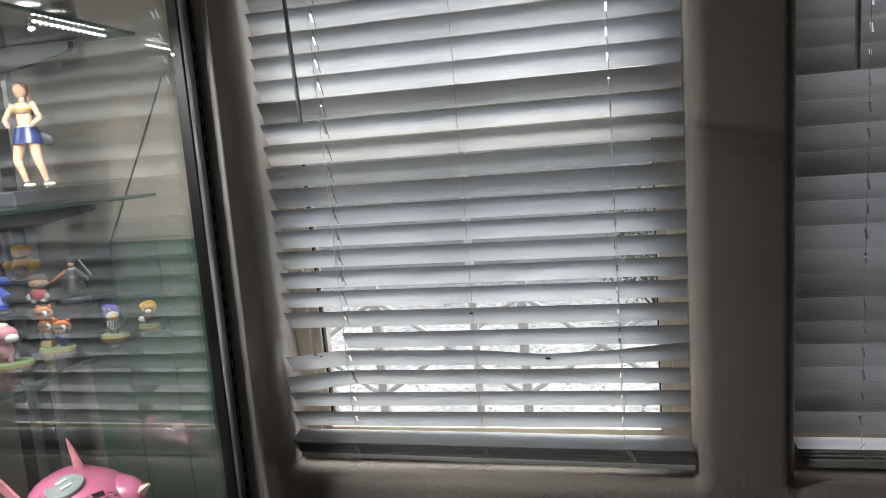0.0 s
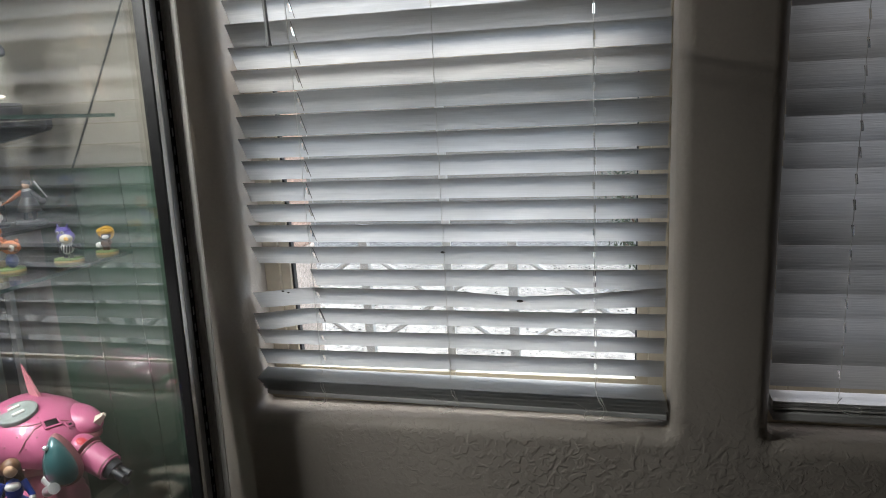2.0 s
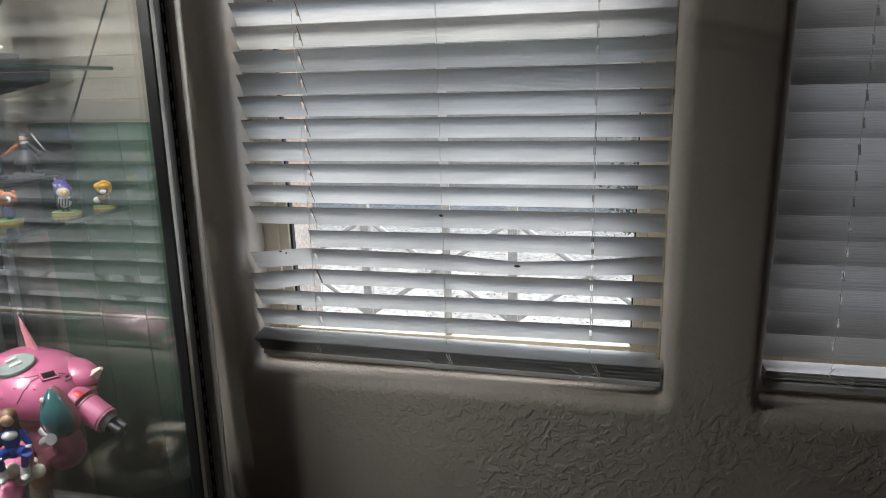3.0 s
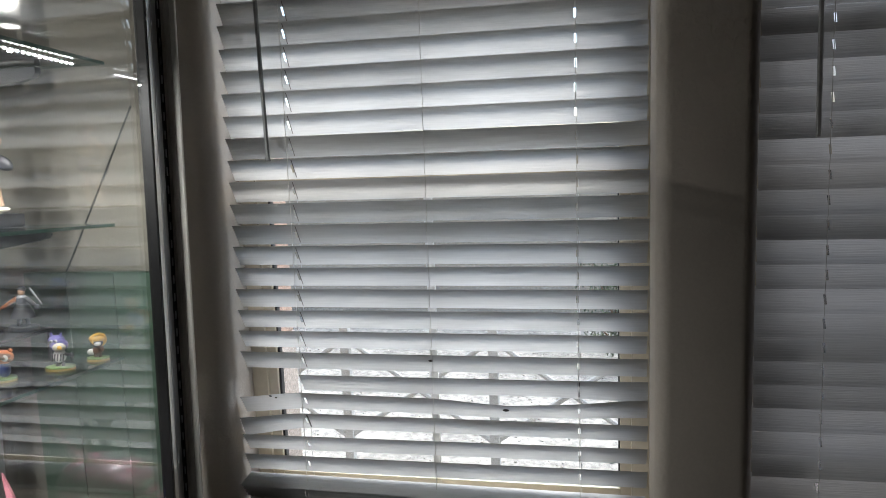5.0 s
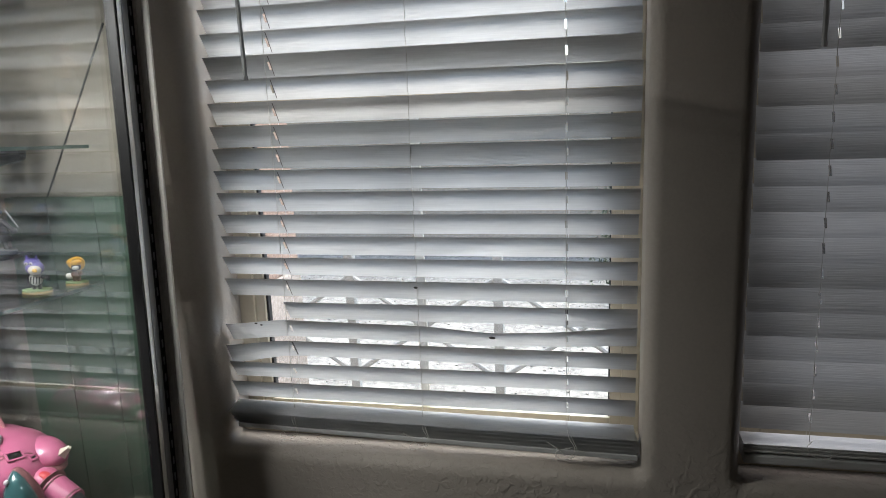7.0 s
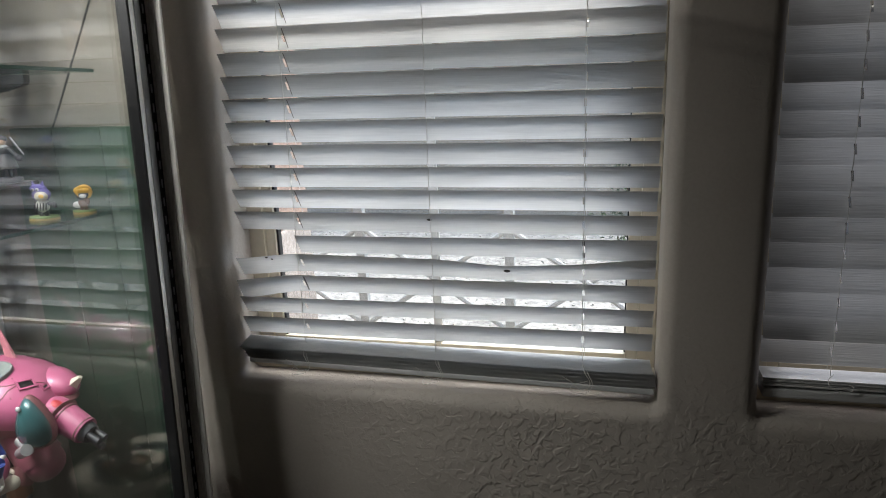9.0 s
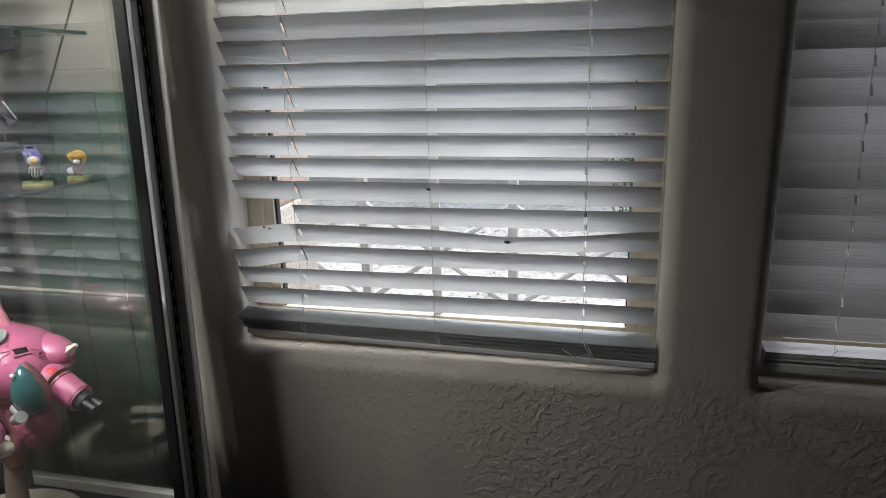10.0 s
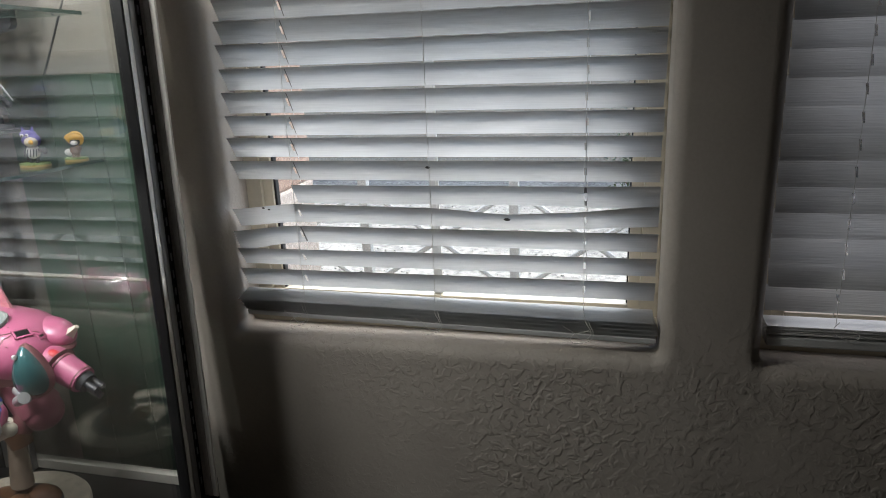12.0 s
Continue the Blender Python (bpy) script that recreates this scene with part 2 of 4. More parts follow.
WIN1, WIN2 = (-0.634, 0.206), (0.374, 1.214)


def rounded_loop(x0, x1, z0, z1, r, k=6):
    pts = []
    for cx, cz, a0 in ((x1 - r, z1 - r, 0), (x0 + r, z1 - r, 90), (x0 + r, z0 + r, 180), (x1 - r, z0 + r, 270)):
        for i in range(k + 1):
            a = radians(a0 + 90 * i / k)
            pts.append((cx + r * math.cos(a), cz + r * math.sin(a)))
    return pts


def wall_with_window(name, x0, x1, win, z0, z1):
    """A stretch of wall with one opening whose edges are rounded over."""
    bm = bmesh.new()
    wx0, wx1 = win
    rings = []
    # outer rectangle, matched point by point to the opening's loop
    k = 6
    base = rounded_loop(wx0, wx1, SILL_Z, HEAD_Z, 0.016, k)
    outer = []
    for n, (px, pz) in enumerate(base):
        c, i = divmod(n, k + 1)
        cx, cz = ((x1, z1), (x0, z1), (x0, z0), (x1, z0))[c]
        if i == k // 2:
            outer.append((cx, cz))
        else:
            first = i < k // 2
            side = first if c in (0, 2) else not first
            outer.append((cx, pz) if side else (px, cz))
    rings.append([bm.verts.new((px, BACK_Y, pz)) for px, pz in outer])
    rings.append([bm.verts.new((px, WALL_Y, pz)) for px, pz in outer])
    for j in range(7):
        a = radians(90 * j / 6)
        grow, y = ROUND * (1 - math.sin(a)), WALL_Y + ROUND * (1 - math.cos(a))
        rings.append([bm.verts.new((px, y, pz)) for px, pz in rounded_loop(wx0 - grow, wx1 + grow, SILL_Z - grow, HEAD_Z + grow, 0.016 + grow, k)])
    rings.append([bm.verts.new((px, BACK_Y, pz)) for px, pz in base])
    rings.append(rings[0])
    for a, b in zip(rings, rings[1:]):
        for n in range(len(a)):
            q = (a[n], a[(n + 1) % len(a)], b[(n + 1) % len(a)], b[n])
            if len(set(q)) > 2:
                bm.faces.new(q)
    ob = finish(name, bm, WALL, smooth=True)
    return tagged(ob, "taupe trowelled wall with a rounded window recess", "wall", kind="structure")


MID = (WIN1[1] + WIN2[0]) / 2
wall_with_window("wall_north", ROOM[0], MID, WIN1, 0, ROOM[3])
wall_with_window("wall_north", MID, ROOM[1], WIN2, 0, ROOM[3])


def slab(name, label, category, mat, *b):
    bm = bmesh.new()
    box(bm, *b)
    return tagged(finish(name, bm, mat), label, category, kind="structure")


slab("wall_west", "unseen side wall, taupe paint darkened to cut bounced light", "wall", WALL_DIM, ROOM[0] - 0.12, ROOM[0], ROOM[2], BACK_Y, 0, ROOM[3])
slab("wall_east", "unseen side wall, taupe paint darkened to cut bounced light", "wall", WALL_DIM, ROOM[1], ROOM[1] + 0.12, ROOM[2], BACK_Y, 0, ROOM[3])
slab("wall_south", "unseen rear wall, taupe paint darkened to cut bounced light", "wall", WALL_DIM, ROOM[0] - 0.12, ROOM[1] + 0.12, ROOM[2] - 0.12, ROOM[2], 0, ROOM[3])
slab("floor", "brown carpeted floor", "floor", CARPET, ROOM[0] - 0.12, ROOM[1] + 0.12, ROOM[2] - 0.12, BACK_Y, -0.1, 0)
slab("ceiling", "off-white textured ceiling", "ceiling", CEIL, ROOM[0] - 0.12, ROOM[1] + 0.12, ROOM[2] - 0.12, BACK_Y, ROOM[3], ROOM[3] + 0.15)



# ---------------------------------------------------------------- windows
def window(name, win, label, glass, pane_label):
    x0, x1 = win
    top = empty(name, (x0, 1.44, SILL_Z))
    inv = Matrix.Translation((-x0, -1.44, -SILL_Z))

    def add(pname, boxes, mat, parent=top, lab=""):
        bm = bmesh.new()
        for b in boxes:
            box(bm, *b, bevel=0.002)
        bmesh.ops.transform(bm, matrix=inv, verts=bm.verts)
        return part(pname, bm, mat, parent, lab)

    y0, y1 = 1.425, 1.49
    fw = 0.034
    add("window_frame", [(x0, x0 + fw, y0, y1, SILL_Z, HEAD_Z), (x1 - fw, x1, y0, y1, SILL_Z, HEAD_Z), (x0 + fw, x1 - fw, y0, y1, SILL_Z, SILL_Z + fw), (x0 + fw, x1 - fw, y0, y1, HEAD_Z - fw, HEAD_Z)], VINYL, lab="almond vinyl window frame")
    # unseen block added to stop sun reaching the sill behind the blind
    add("sill_light_stop", [(x0, x1, 1.386, y0, SILL_Z, SILL_Z + 0.036)], VINYL, lab="added almond vinyl block that keeps sunlight off the sill")
    s = 0.022
    a, b = x0 + fw, x1 - fw
    add("lower_sash", [(a, a + s, y0 + 0.008, y1 - 0.03, SILL_Z + fw, 1.43), (b - s, b, y0 + 0.008, y1 - 0.03, SILL_Z + fw, 1.43), (a + s, b - s, y0 + 0.008, y1 - 0.03, SILL_Z + fw, SILL_Z + fw + 0.022)], VINYL)
    add("meeting_rail", [(a, b, y0 + 0.003, y1 - 0.005, 1.418, 1.468)], VINYL)
    add("upper_sash", [(a, a + s, y0 + 0.03, y1 - 0.006, 1.468, HEAD_Z - fw), (b - s, b, y0 + 0.03, y1 - 0.006, 1.468, HEAD_Z - fw), (a + s, b - s, y0 + 0.03, y1 - 0.006, HEAD_Z - fw - 0.03, HEAD_Z - fw)], VINYL)
    add("gasket", [(a + s, a + s + 0.005, y0 + 0.014, y1 - 0.036, SILL_Z + fw + 0.022, 1.418), (b - s - 0.003, b - s, y0 + 0.014, y1 - 0.036, SILL_Z + fw + 0.022, 1.418)], GASKET, lab="black rubber glazing gasket")
    mx = (x0 + x1) / 2 - 0.016
    add("muntin", [(mx - 0.009, mx + 0.009, y0 + 0.018, y0 + 0.026, SILL_Z + fw + 0.022, 1.418), (mx - 0.009, mx + 0.009, y0 + 0.045, y0 + 0.052, 1.468, HEAD_Z - fw - 0.03)], WHITE, lab="white grille bar between the panes")
    for n, (za, zb, y) in enumerate(((SILL_Z + fw + 0.02, 1.42, y0 + 0.022), (1.466, HEAD_Z - fw - 0.028, y0 + 0.049))):
        p = add("pane", [(a + s - 0.003, b - s + 0.003, y, y + 0.003, za, zb)], glass, lab=pane_label)
        p.visible_shadow = glass is GLASS_DIM
    tagged(top, label, "window", kind="structure")


# lamp added as stand-in daylight in the second opening, between sash and blind
lamp_strip("daylight_stand_in", look((0.794, 1.418, 1.40), (0.794, 0, 1.40)), 1.22, 0.76, 0.15, (0.93, 0.95, 1.0))
window("window_1", WIN1, "almond vinyl single-hung window behind the blind", GLASS_W, "clear window pane")
window("window_2", WIN2, "almond vinyl single-hung window behind the closed blind", GLASS_DIM, "window pane darkened to dim the daylight on the blind")


# ---------------------------------------------------------------- blinds
SLAT_W, SLAT_T, PITCH = 0.050, 0.0028, 0.0435


def slat_mesh(x0, x1, holes, shape=None, tilt=57.0, crown=0.0005, thick=SLAT_T):
    """One slat, its room-side edge on the line (x, 0, shape(x)), sloping outwards by tilt; slots let the cords through."""
    xs = {x0, x1}
    for h in holes:
        xs |= {h - 0.0022, h + 0.0022}
    steps = 22 if shape else 6
    xs |= {x0 + (x1 - x0) * k / steps for k in range(steps + 1)}
    xs = sorted(x for x in xs if x0 <= x <= x1)
    vs = [0, 0.08, 0.32, 0.5, 0.68, 0.92, 1.0]
    bm = bmesh.new()
    grid = []
    for x in xs:
        col = []
        for v in vs:
            extra = shape(x) if shape else (0.0, 0.0)
            a = radians(tilt + extra[1])
            up = crown * (1 - (2 * v - 1) ** 2)
            col.append(bm.verts.new((x, v * SLAT_W * math.cos(a) + up * math.sin(a), extra[0] - v * SLAT_W * math.sin(a) + up * math.cos(a))))
        grid.append(col)
    for i in range(len(xs) - 1):
        mid = (xs[i] + xs[i + 1]) / 2
        hole = any(abs(mid - h) < 0.0021 for h in holes)
        for j in range(len(vs) - 1):
            if hole and j in (2, 3):
                continue
            bm.faces.new((grid[i][j], grid[i + 1][j], grid[i + 1][j + 1], grid[i][j + 1]))
    bmesh.ops.solidify(bm, geom=bm.faces[:], thickness=thick)
    bm.normal_update()
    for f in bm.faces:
        # the long edges take a dark grey that paints in their shade
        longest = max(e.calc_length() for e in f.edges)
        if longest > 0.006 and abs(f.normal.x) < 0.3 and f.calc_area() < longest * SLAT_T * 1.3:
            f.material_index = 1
    return bm


def hook(points):
    """Piecewise-linear height along a bent slat."""
    def f(x):
        for (xa, za, ta), (xb, zb, tb) in zip(points, points[1:]):
            if x <= xb or (xb, zb, tb) == points[-1]:
                u = min(1, max(0, (x - xa) / (xb - xa)))
                u = u * u * (3 - 2 * u) * 0.5 + u * 0.5
                return za + (zb - za) * u, ta + (tb - ta) * u
    return f


def cord_set(parent, x, z0, z1, y, rng, rungs):
    """A ladder: one string down the room side, one down the far side, drawn into the slats."""
    pts = []
    n = int((z1 - z0) / PITCH)
    for k in range(n * 2 + 1):
        z = z1 - (z1 - z0) * k / (n * 2)
        pts.append((x + rng.uniform(-0.0006, 0.0006), y + (0.0 if k % 2 else 0.0012), z))
    cord("ladder_cord", pts, 0.0006, CORD, parent)
    cord("ladder_cord", [(px + 0.003, py + 0.031, pz - 0.01) for px, py, pz in pts], 0.0006, CORD, parent)


def window_blind_damaged():
    rng = random.Random(4)
    y = 1.35
    top = tagged(empty("window_blind", (-0.21, y, 0.742)), "white faux-wood blind with a snapped slat and bent slats, half open", "window blind")
    back = Matrix.Translation((0.21, -y, -0.742))
    holes = (-0.487, 0.070)
    bm = bmesh.new()
    box(bm, -0.628, 0.200, y - 0.012, y + 0.045, 2.0, 2.045, 0.003)
    bmesh.ops.transform(bm, matrix=back, verts=bm.verts)
    part("headrail", bm, SLAT, top)
    mesh = None
    for k in range(21):
        z = 1.08 + PITCH * k
        if mesh is None:
            ob = part("slat", slat_mesh(-0.619, 0.197, holes), [SLAT, EDGE_SHADE], top, smooth=True)
            mesh = ob.data
        else:
            ob = new("slat", mesh)
            ob.parent = top
        ob.matrix_basis = back @ Matrix.Translation((rng.uniform(-0.0015, 0.0015), y, z + rng.uniform(-0.0006, 0.0006))) @ pose(0, 0, 0, rng.uniform(-1.2, 1.2), rng.uniform(-0.05, 0.05), 0)

    def odd(x0, x1, pts, label, tilt=57.0):
        ob = part("slat", slat_mesh(x0, x1, [h for h in holes if x0 + 0.01 < h], hook(pts), tilt), [SLAT, EDGE_SHADE], top, label, smooth=True)
        ob.matrix_basis = back @ Matrix.Translation((0, y, 0))
        return ob

    odd(-0.494, 0.197, [(-0.494, 1.032, 0), (0.0, 1.034, 0), (0.12, 1.035, 6), (0.197, 1.036, 14)], "white slat snapped short at one end")
    odd(-0.628, 0.197, [(-0.628, 0.981, 0), (-0.497, 0.994, 2), (-0.215, 0.991, 0), (-0.07, 0.981, -8), (0.03, 0.986, -6), (0.197, 1.001, 4)], "white slat kinked and scuffed")
    odd(-0.632, 0.197, [(-0.632, 0.935, 8), (-0.498, 0.950, 0), (0.197, 0.951, 0)], "white slat drooping at one end")
    odd(-0.628, 0.196, [(-0.628, 0.900, 0), (0.196, 0.905, 0)], "")
    odd(-0.627, 0.196, [(-0.627, 0.857, 4), (0.196, 0.860, 4)], "")
    # the lowest slats lie in a slanting stack on the bottom rail
    stack = [(0.7985, 0.7925, -9.0, -0.027)] + [(0.7945 - 0.0034 * k, 0.7885 - 0.0039 * k, (-3, -1, 1, 0, 2, 0)[k], (-0.023, -0.026, -0.022, -0.0265, -0.024, -0.026)[k]) for k in range(6)]
    for k, (zl, zr, tilt, dy) in enumerate(stack):
        ob = part("slat", slat_mesh(-0.626 + 0.002 * k, 0.194 + 0.0015 * k, (), hook([(-0.626, zl, 0), (0.2, zr, 0)]), tilt, thick=0.0036), [SLAT, SLAT], top, smooth=True)
        ob.matrix_basis = back @ Matrix.Translation((0, y + dy, 0))
    bm = bmesh.new()
    box(bm, -0.608, 0.2, y - 0.025, y + 0.024, -0.005, 0.005, 0.002)
    ob = part("bottom_rail", bm, SLAT, top, "white bottom rail sagging to one side")
    ob.matrix_basis = back @ Matrix.Translation((0, 0, 0.7600)) @ pose(0, 0, 0, 0, 0.95, 0) @ Matrix.Translation((0.0, 0, 0))
    for x in (-0.489, -0.213, 0.070):
        before = set(scene.objects)
        cord_set(top, x, 0.80, 2.0, y - 0.0015, rng, True)
        # loose ends of string curl out over the stack
        pts = [(x, y + 0.0, 0.80), (x + 0.006, y - 0.028, 0.79), (x + 0.016, y - 0.034, 0.768), (x + 0.002, y - 0.036, 0.758), (x - 0.018, y - 0.034, 0.772), (x - 0.034, y - 0.031, 0.780)]
        cord("cord_end", pts, 0.0007, CORD, top)
        pts = [(x, y - 0.004, 0.80), (x + 0.014, y - 0.03, 0.785), (x + 0.02, y - 0.036, 0.765), (x - 0.004, y - 0.04, 0.752), (x - 0.02, y - 0.036, 0.750 + rng.uniform(0, 0.01)), (x + 0.012, y - 0.034, 0.776)]
        cord("cord_end", pts, 0.0006, CORD, top)
        for ob in set(scene.objects) - before:
            ob.matrix_basis = back
    bm = bmesh.new()
    rod(bm, (-0.52, y - 0.022, 1.474), (-0.53, y - 0.022, 2.02), 0.0045, 0.0045, seg=6)
    rod(bm, (-0.52, y - 0.022, 1.468), (-0.52, y - 0.022, 1.476), 0.0055, 0.0045, seg=6)
    bmesh.ops.transform(bm, matrix=back, verts=bm.verts)
    part("tilt_wand", bm, WAND, top, "grey plastic tilt wand")
    # scuffs
    for x, z, s in ((-0.07, 0.970, 0.004), (-0.56, 0.983, 0.0022), (-0.548, 0.980, 0.0018), (-0.216, 1.066, 0.003)):
        bm = bmesh.new()
        ball(bm, (x, y + 0.012 * math.cos(radians(57)) - 0.0042, z + 0.001), (s * 1.6, 0.0012, s), seg=8, m=pose(0, 0, 0, 33, 0, 0))
        bmesh.ops.transform(bm, matrix=back, verts=bm.verts)
        part("scuff", bm, CHIP, top, "dark chip worn into a slat")


def window_blind_shut():
    rng = random.Random(9)
    y = 1.352
    x0, x1 = 0.381, 1.207
    top = tagged(empty("window_blind", (0.79, y, 0.742)), "white faux-wood blind tilted almost shut", "window blind")
    back = Matrix.Translation((-0.79, -y, -0.742))
    bm = bmesh.new()
    box(bm, x0, x1, y - 0.012, y + 0.045, 2.0, 2.045, 0.003)
    bmesh.ops.transform(bm, matrix=back, verts=bm.verts)
    part("headrail", bm, SLAT, top)
    mesh = None
    for k in range(27):
        z = 0.8205 + 0.0437 * k
        if mesh is None:
            ob = part("slat", slat_mesh(x0, x1, (0.498, 1.1), crown=0.0016), [SLAT, EDGE_SHADE], top, smooth=True)
            mesh = ob.data
        else:
            ob = new("slat", mesh)
            ob.parent = top
        # swung the other way: the room-side edge hangs low
        swing = 126.0 + rng.uniform(-0.1, 0.1) - (0 if k > 1 else (22, 6)[k])
        ob.matrix_basis = back @ Matrix.Translation((rng.uniform(-0.001, 0.001), y, z - 0.002)) @ pose(0, 0, 0, swing, 0, 0)
    for n in range(4):
        bm = bmesh.new()
        box(bm, x0, x1, y - 0.025, y + 0.025, 0.784 + 0.0042 * n, 0.7872 + 0.0042 * n, 0.0008)
        bmesh.ops.transform(bm, matrix=back @ Matrix.Translation((0, rng.uniform(-0.002, 0.002), 0)), verts=bm.verts)
        part("slat", bm, SLAT, top)
    bm = bmesh.new()
    box(bm, x0 + 0.002, x1, y - 0.025, y + 0.025, 0.762, 0.779, 0.003)
    bmesh.ops.transform(bm, matrix=back, verts=bm.verts)
    part("bottom_rail", bm, SLAT, top, "white bottom rail")
    for x in (0.494, 0.79, 1.1):
        before = set(scene.objects)
        cord_set(top, x, 0.80, 2.0, y - 0.003, rng, True)
        pts = [(x, y - 0.02, 0.81), (x - 0.01, y - 0.03, 0.80), (x + 0.004, y - 0.032, 0.786), (x + 0.03, y - 0.03, 0.79), (x + 0.02, y - 0.029, 0.797)]
        cord("cord_end", pts, 0.0007, CORD, top)
        for ob in set(scene.objects) - before:
            ob.matrix_basis = back
    bm = bmesh.new()
    rod(bm, (0.468, y - 0.024, 1.476), (0.464, y - 0.024, 2.02), 0.0045, 0.0045, seg=6)
    bmesh.ops.transform(bm, matrix=back, verts=bm.verts)
    part("tilt_wand", bm, WAND, top, "grey plastic tilt wand")


window_blind_damaged()
window_blind_shut()

# ---------------------------------------------------------------- outside
bm = bmesh.new()
bmesh.ops.create_grid(bm, x_segments=2, y_segments=2, size=400, matrix=Matrix.Translation((0, 400 + BACK_Y + 0.002, -0.12)))
tagged(finish("ground", bm, GRAVEL), "pale gravel yard outside the window", "ground", kind="structure")
slab("garden_wall", "tan stuccoed block wall across the yard", "wall", STUCCO_TAN, -8, 9, 7.0, 7.2, -0.12, 1.7)


def stucco_pillar():
    bm = bmesh.new()
    top = tagged(empty("porch_pillar", (-1.58, 2.8, -0.12)), "orange stuccoed porch pillar with a pale base", "pillar")
    box(bm, -0.32, 0.315, -0.3, 0.3, 0.80, 3.1, 0.015)
    part("shaft", bm, STUCCO, top)
    bm = bmesh.new()
    box(bm, -0.325, 0.32, -0.305, 0.305, 0.0, 0.80, 0.012)
    part("base", bm, STUCCO_PALE, top, "pale stuccoed base")


stucco_pillar()


def yard_fence():
    """A low grey fence with crossed braces between its posts."""
    y = 3.2
    top = tagged(empty("fence", (-0.33, y, -0.12)), "low grey yard fence with crossed braces on gravel", "fence")
    inv = Matrix.Translation((0.33, -y, 0.12))
    xs = [-1.77 + 0.72 * k for k in range(6)]
    for x in xs:
        bm = bmesh.new()
        box(bm, x - 0.022, x + 0.022, y - 0.022, y + 0.022, -0.12, 0.74, 0.004)
        bmesh.ops.transform(bm, matrix=inv, verts=bm.verts)
        part("post", bm, FENCE, top)
    for a, b in zip(xs, xs[1:]):
        for za, zb, yy in ((0.12, 0.62, 0.008), (0.62, 0.12, -0.008)):
            bm = bmesh.new()
            rod(bm, (a, y + yy, za), (b, y + yy, zb), 0.014, seg=8)
            bmesh.ops.transform(bm, matrix=inv, verts=bm.verts)
            part("brace", bm, FENCE, top)


yard_fence()


def loose_stones():
    rng = random.Random(21)
    proto = bmesh.new()
    bmesh.ops.create_icosphere(proto, subdivisions=1, radius=1)
    pv = [v.co.copy() for v in proto.verts]
    pf = [[v.index for v in f.verts] for f in proto.faces]
    proto.free()
    verts, faces = [], []
    for _ in range(3200):
        x, y, r = rng.uniform(-3.2, 1.6), 1.7 + 4.6 * rng.random(), rng.uniform(0.004, 0.010)
        turn, n0 = rng.uniform(0, 6.3), len(verts)
        for p in pv:
            k = rng.uniform(0.75, 1.15)
            px, py = p.x * r * 1.3 * k, p.y * r * k
            verts.append((x + px * math.cos(turn) - py * math.sin(turn), y + px * math.sin(turn) + py * math.cos(turn), -0.118 + p.z * r * 0.6 * k + r * 0.35))
        faces += [[n0 + i for i in f] for f in pf]
    me = bpy.data.meshes.new("gravel")
    me.from_pydata(verts, [], faces)
    me.materials.append(STONE)
    tagged(new("gravel", me), "loose grey and tan gravel stones", "gravel", kind="stuff")


loose_stones()


def shrub():
    rng = random.Random(5)
    c = Vector((0.45, 5.4, -0.12))
    top = tagged(empty("shrub", c), "small grey-green shrub in the gravel yard", "shrub")
    bm = bmesh.new()
    tips = []
    for k in range(14):
        a, r, h = rng.uniform(0, 6.3), rng.uniform(0.1, 0.55), rng.uniform(0.35, 0.95)
        p = Vector((r * math.cos(a), r * math.sin(a), h))
        rod(bm, (0, 0, 0), p * 0.6, 0.012, 0.008, seg=6)
        rod(bm, p * 0.6, p, 0.008, 0.003, seg=6)
        tips += [p, p * 0.8, p * 0.65]
    part("stems", bm, BROWN, top)
    verts, faces = [], []
    for p in tips:
        for _ in range(60):
            o = p + Vector((rng.gauss(0, 0.08), rng.gauss(0, 0.08), rng.gauss(0, 0.07)))
            o.z = max(o.z, 0.02)
            m = Matrix.Translation(o) @ Euler((rng.uniform(0, 6), rng.uniform(0, 6), rng.uniform(0, 6))).to_matrix().to_4x4()
            n0 = len(verts)
            verts += [tuple(m @ Vector(q)) for q in ((-0.022, 0, 0), (0, -0.008, 0.003), (0.022, 0, 0), (0, 0.008, 0.003))]
            faces.append([n0, n0 + 1, n0 + 2, n0 + 3])
    me = bpy.data.meshes.new("leaves")
    me.from_pydata(verts, [], faces)
    me.materials.append(LEAF)
    ob = new("leaves", me)
    ob.parent = top
    tagged(ob, kind="stuff")


shrub()

# ---------------------------------------------------------------- the display cabinet
LEAN_BACK = -2.45
PIVOT = Vector((-0.655, 1.21, 1.05))
CAB = Matrix.Translation(PIVOT + Vector((0, 0.015, 0))) @ pose(0, 0, 0, LEAN_BACK, 0, 0) @ Matrix.Translation(-PIVOT)
CX0, CX1, CY0, CY1 = -1.78, -0.650, 0.40, 1.21
CZ0, CZT = 0.455, 1.95
SHELVES = (1.655, 1.362, 1.112)


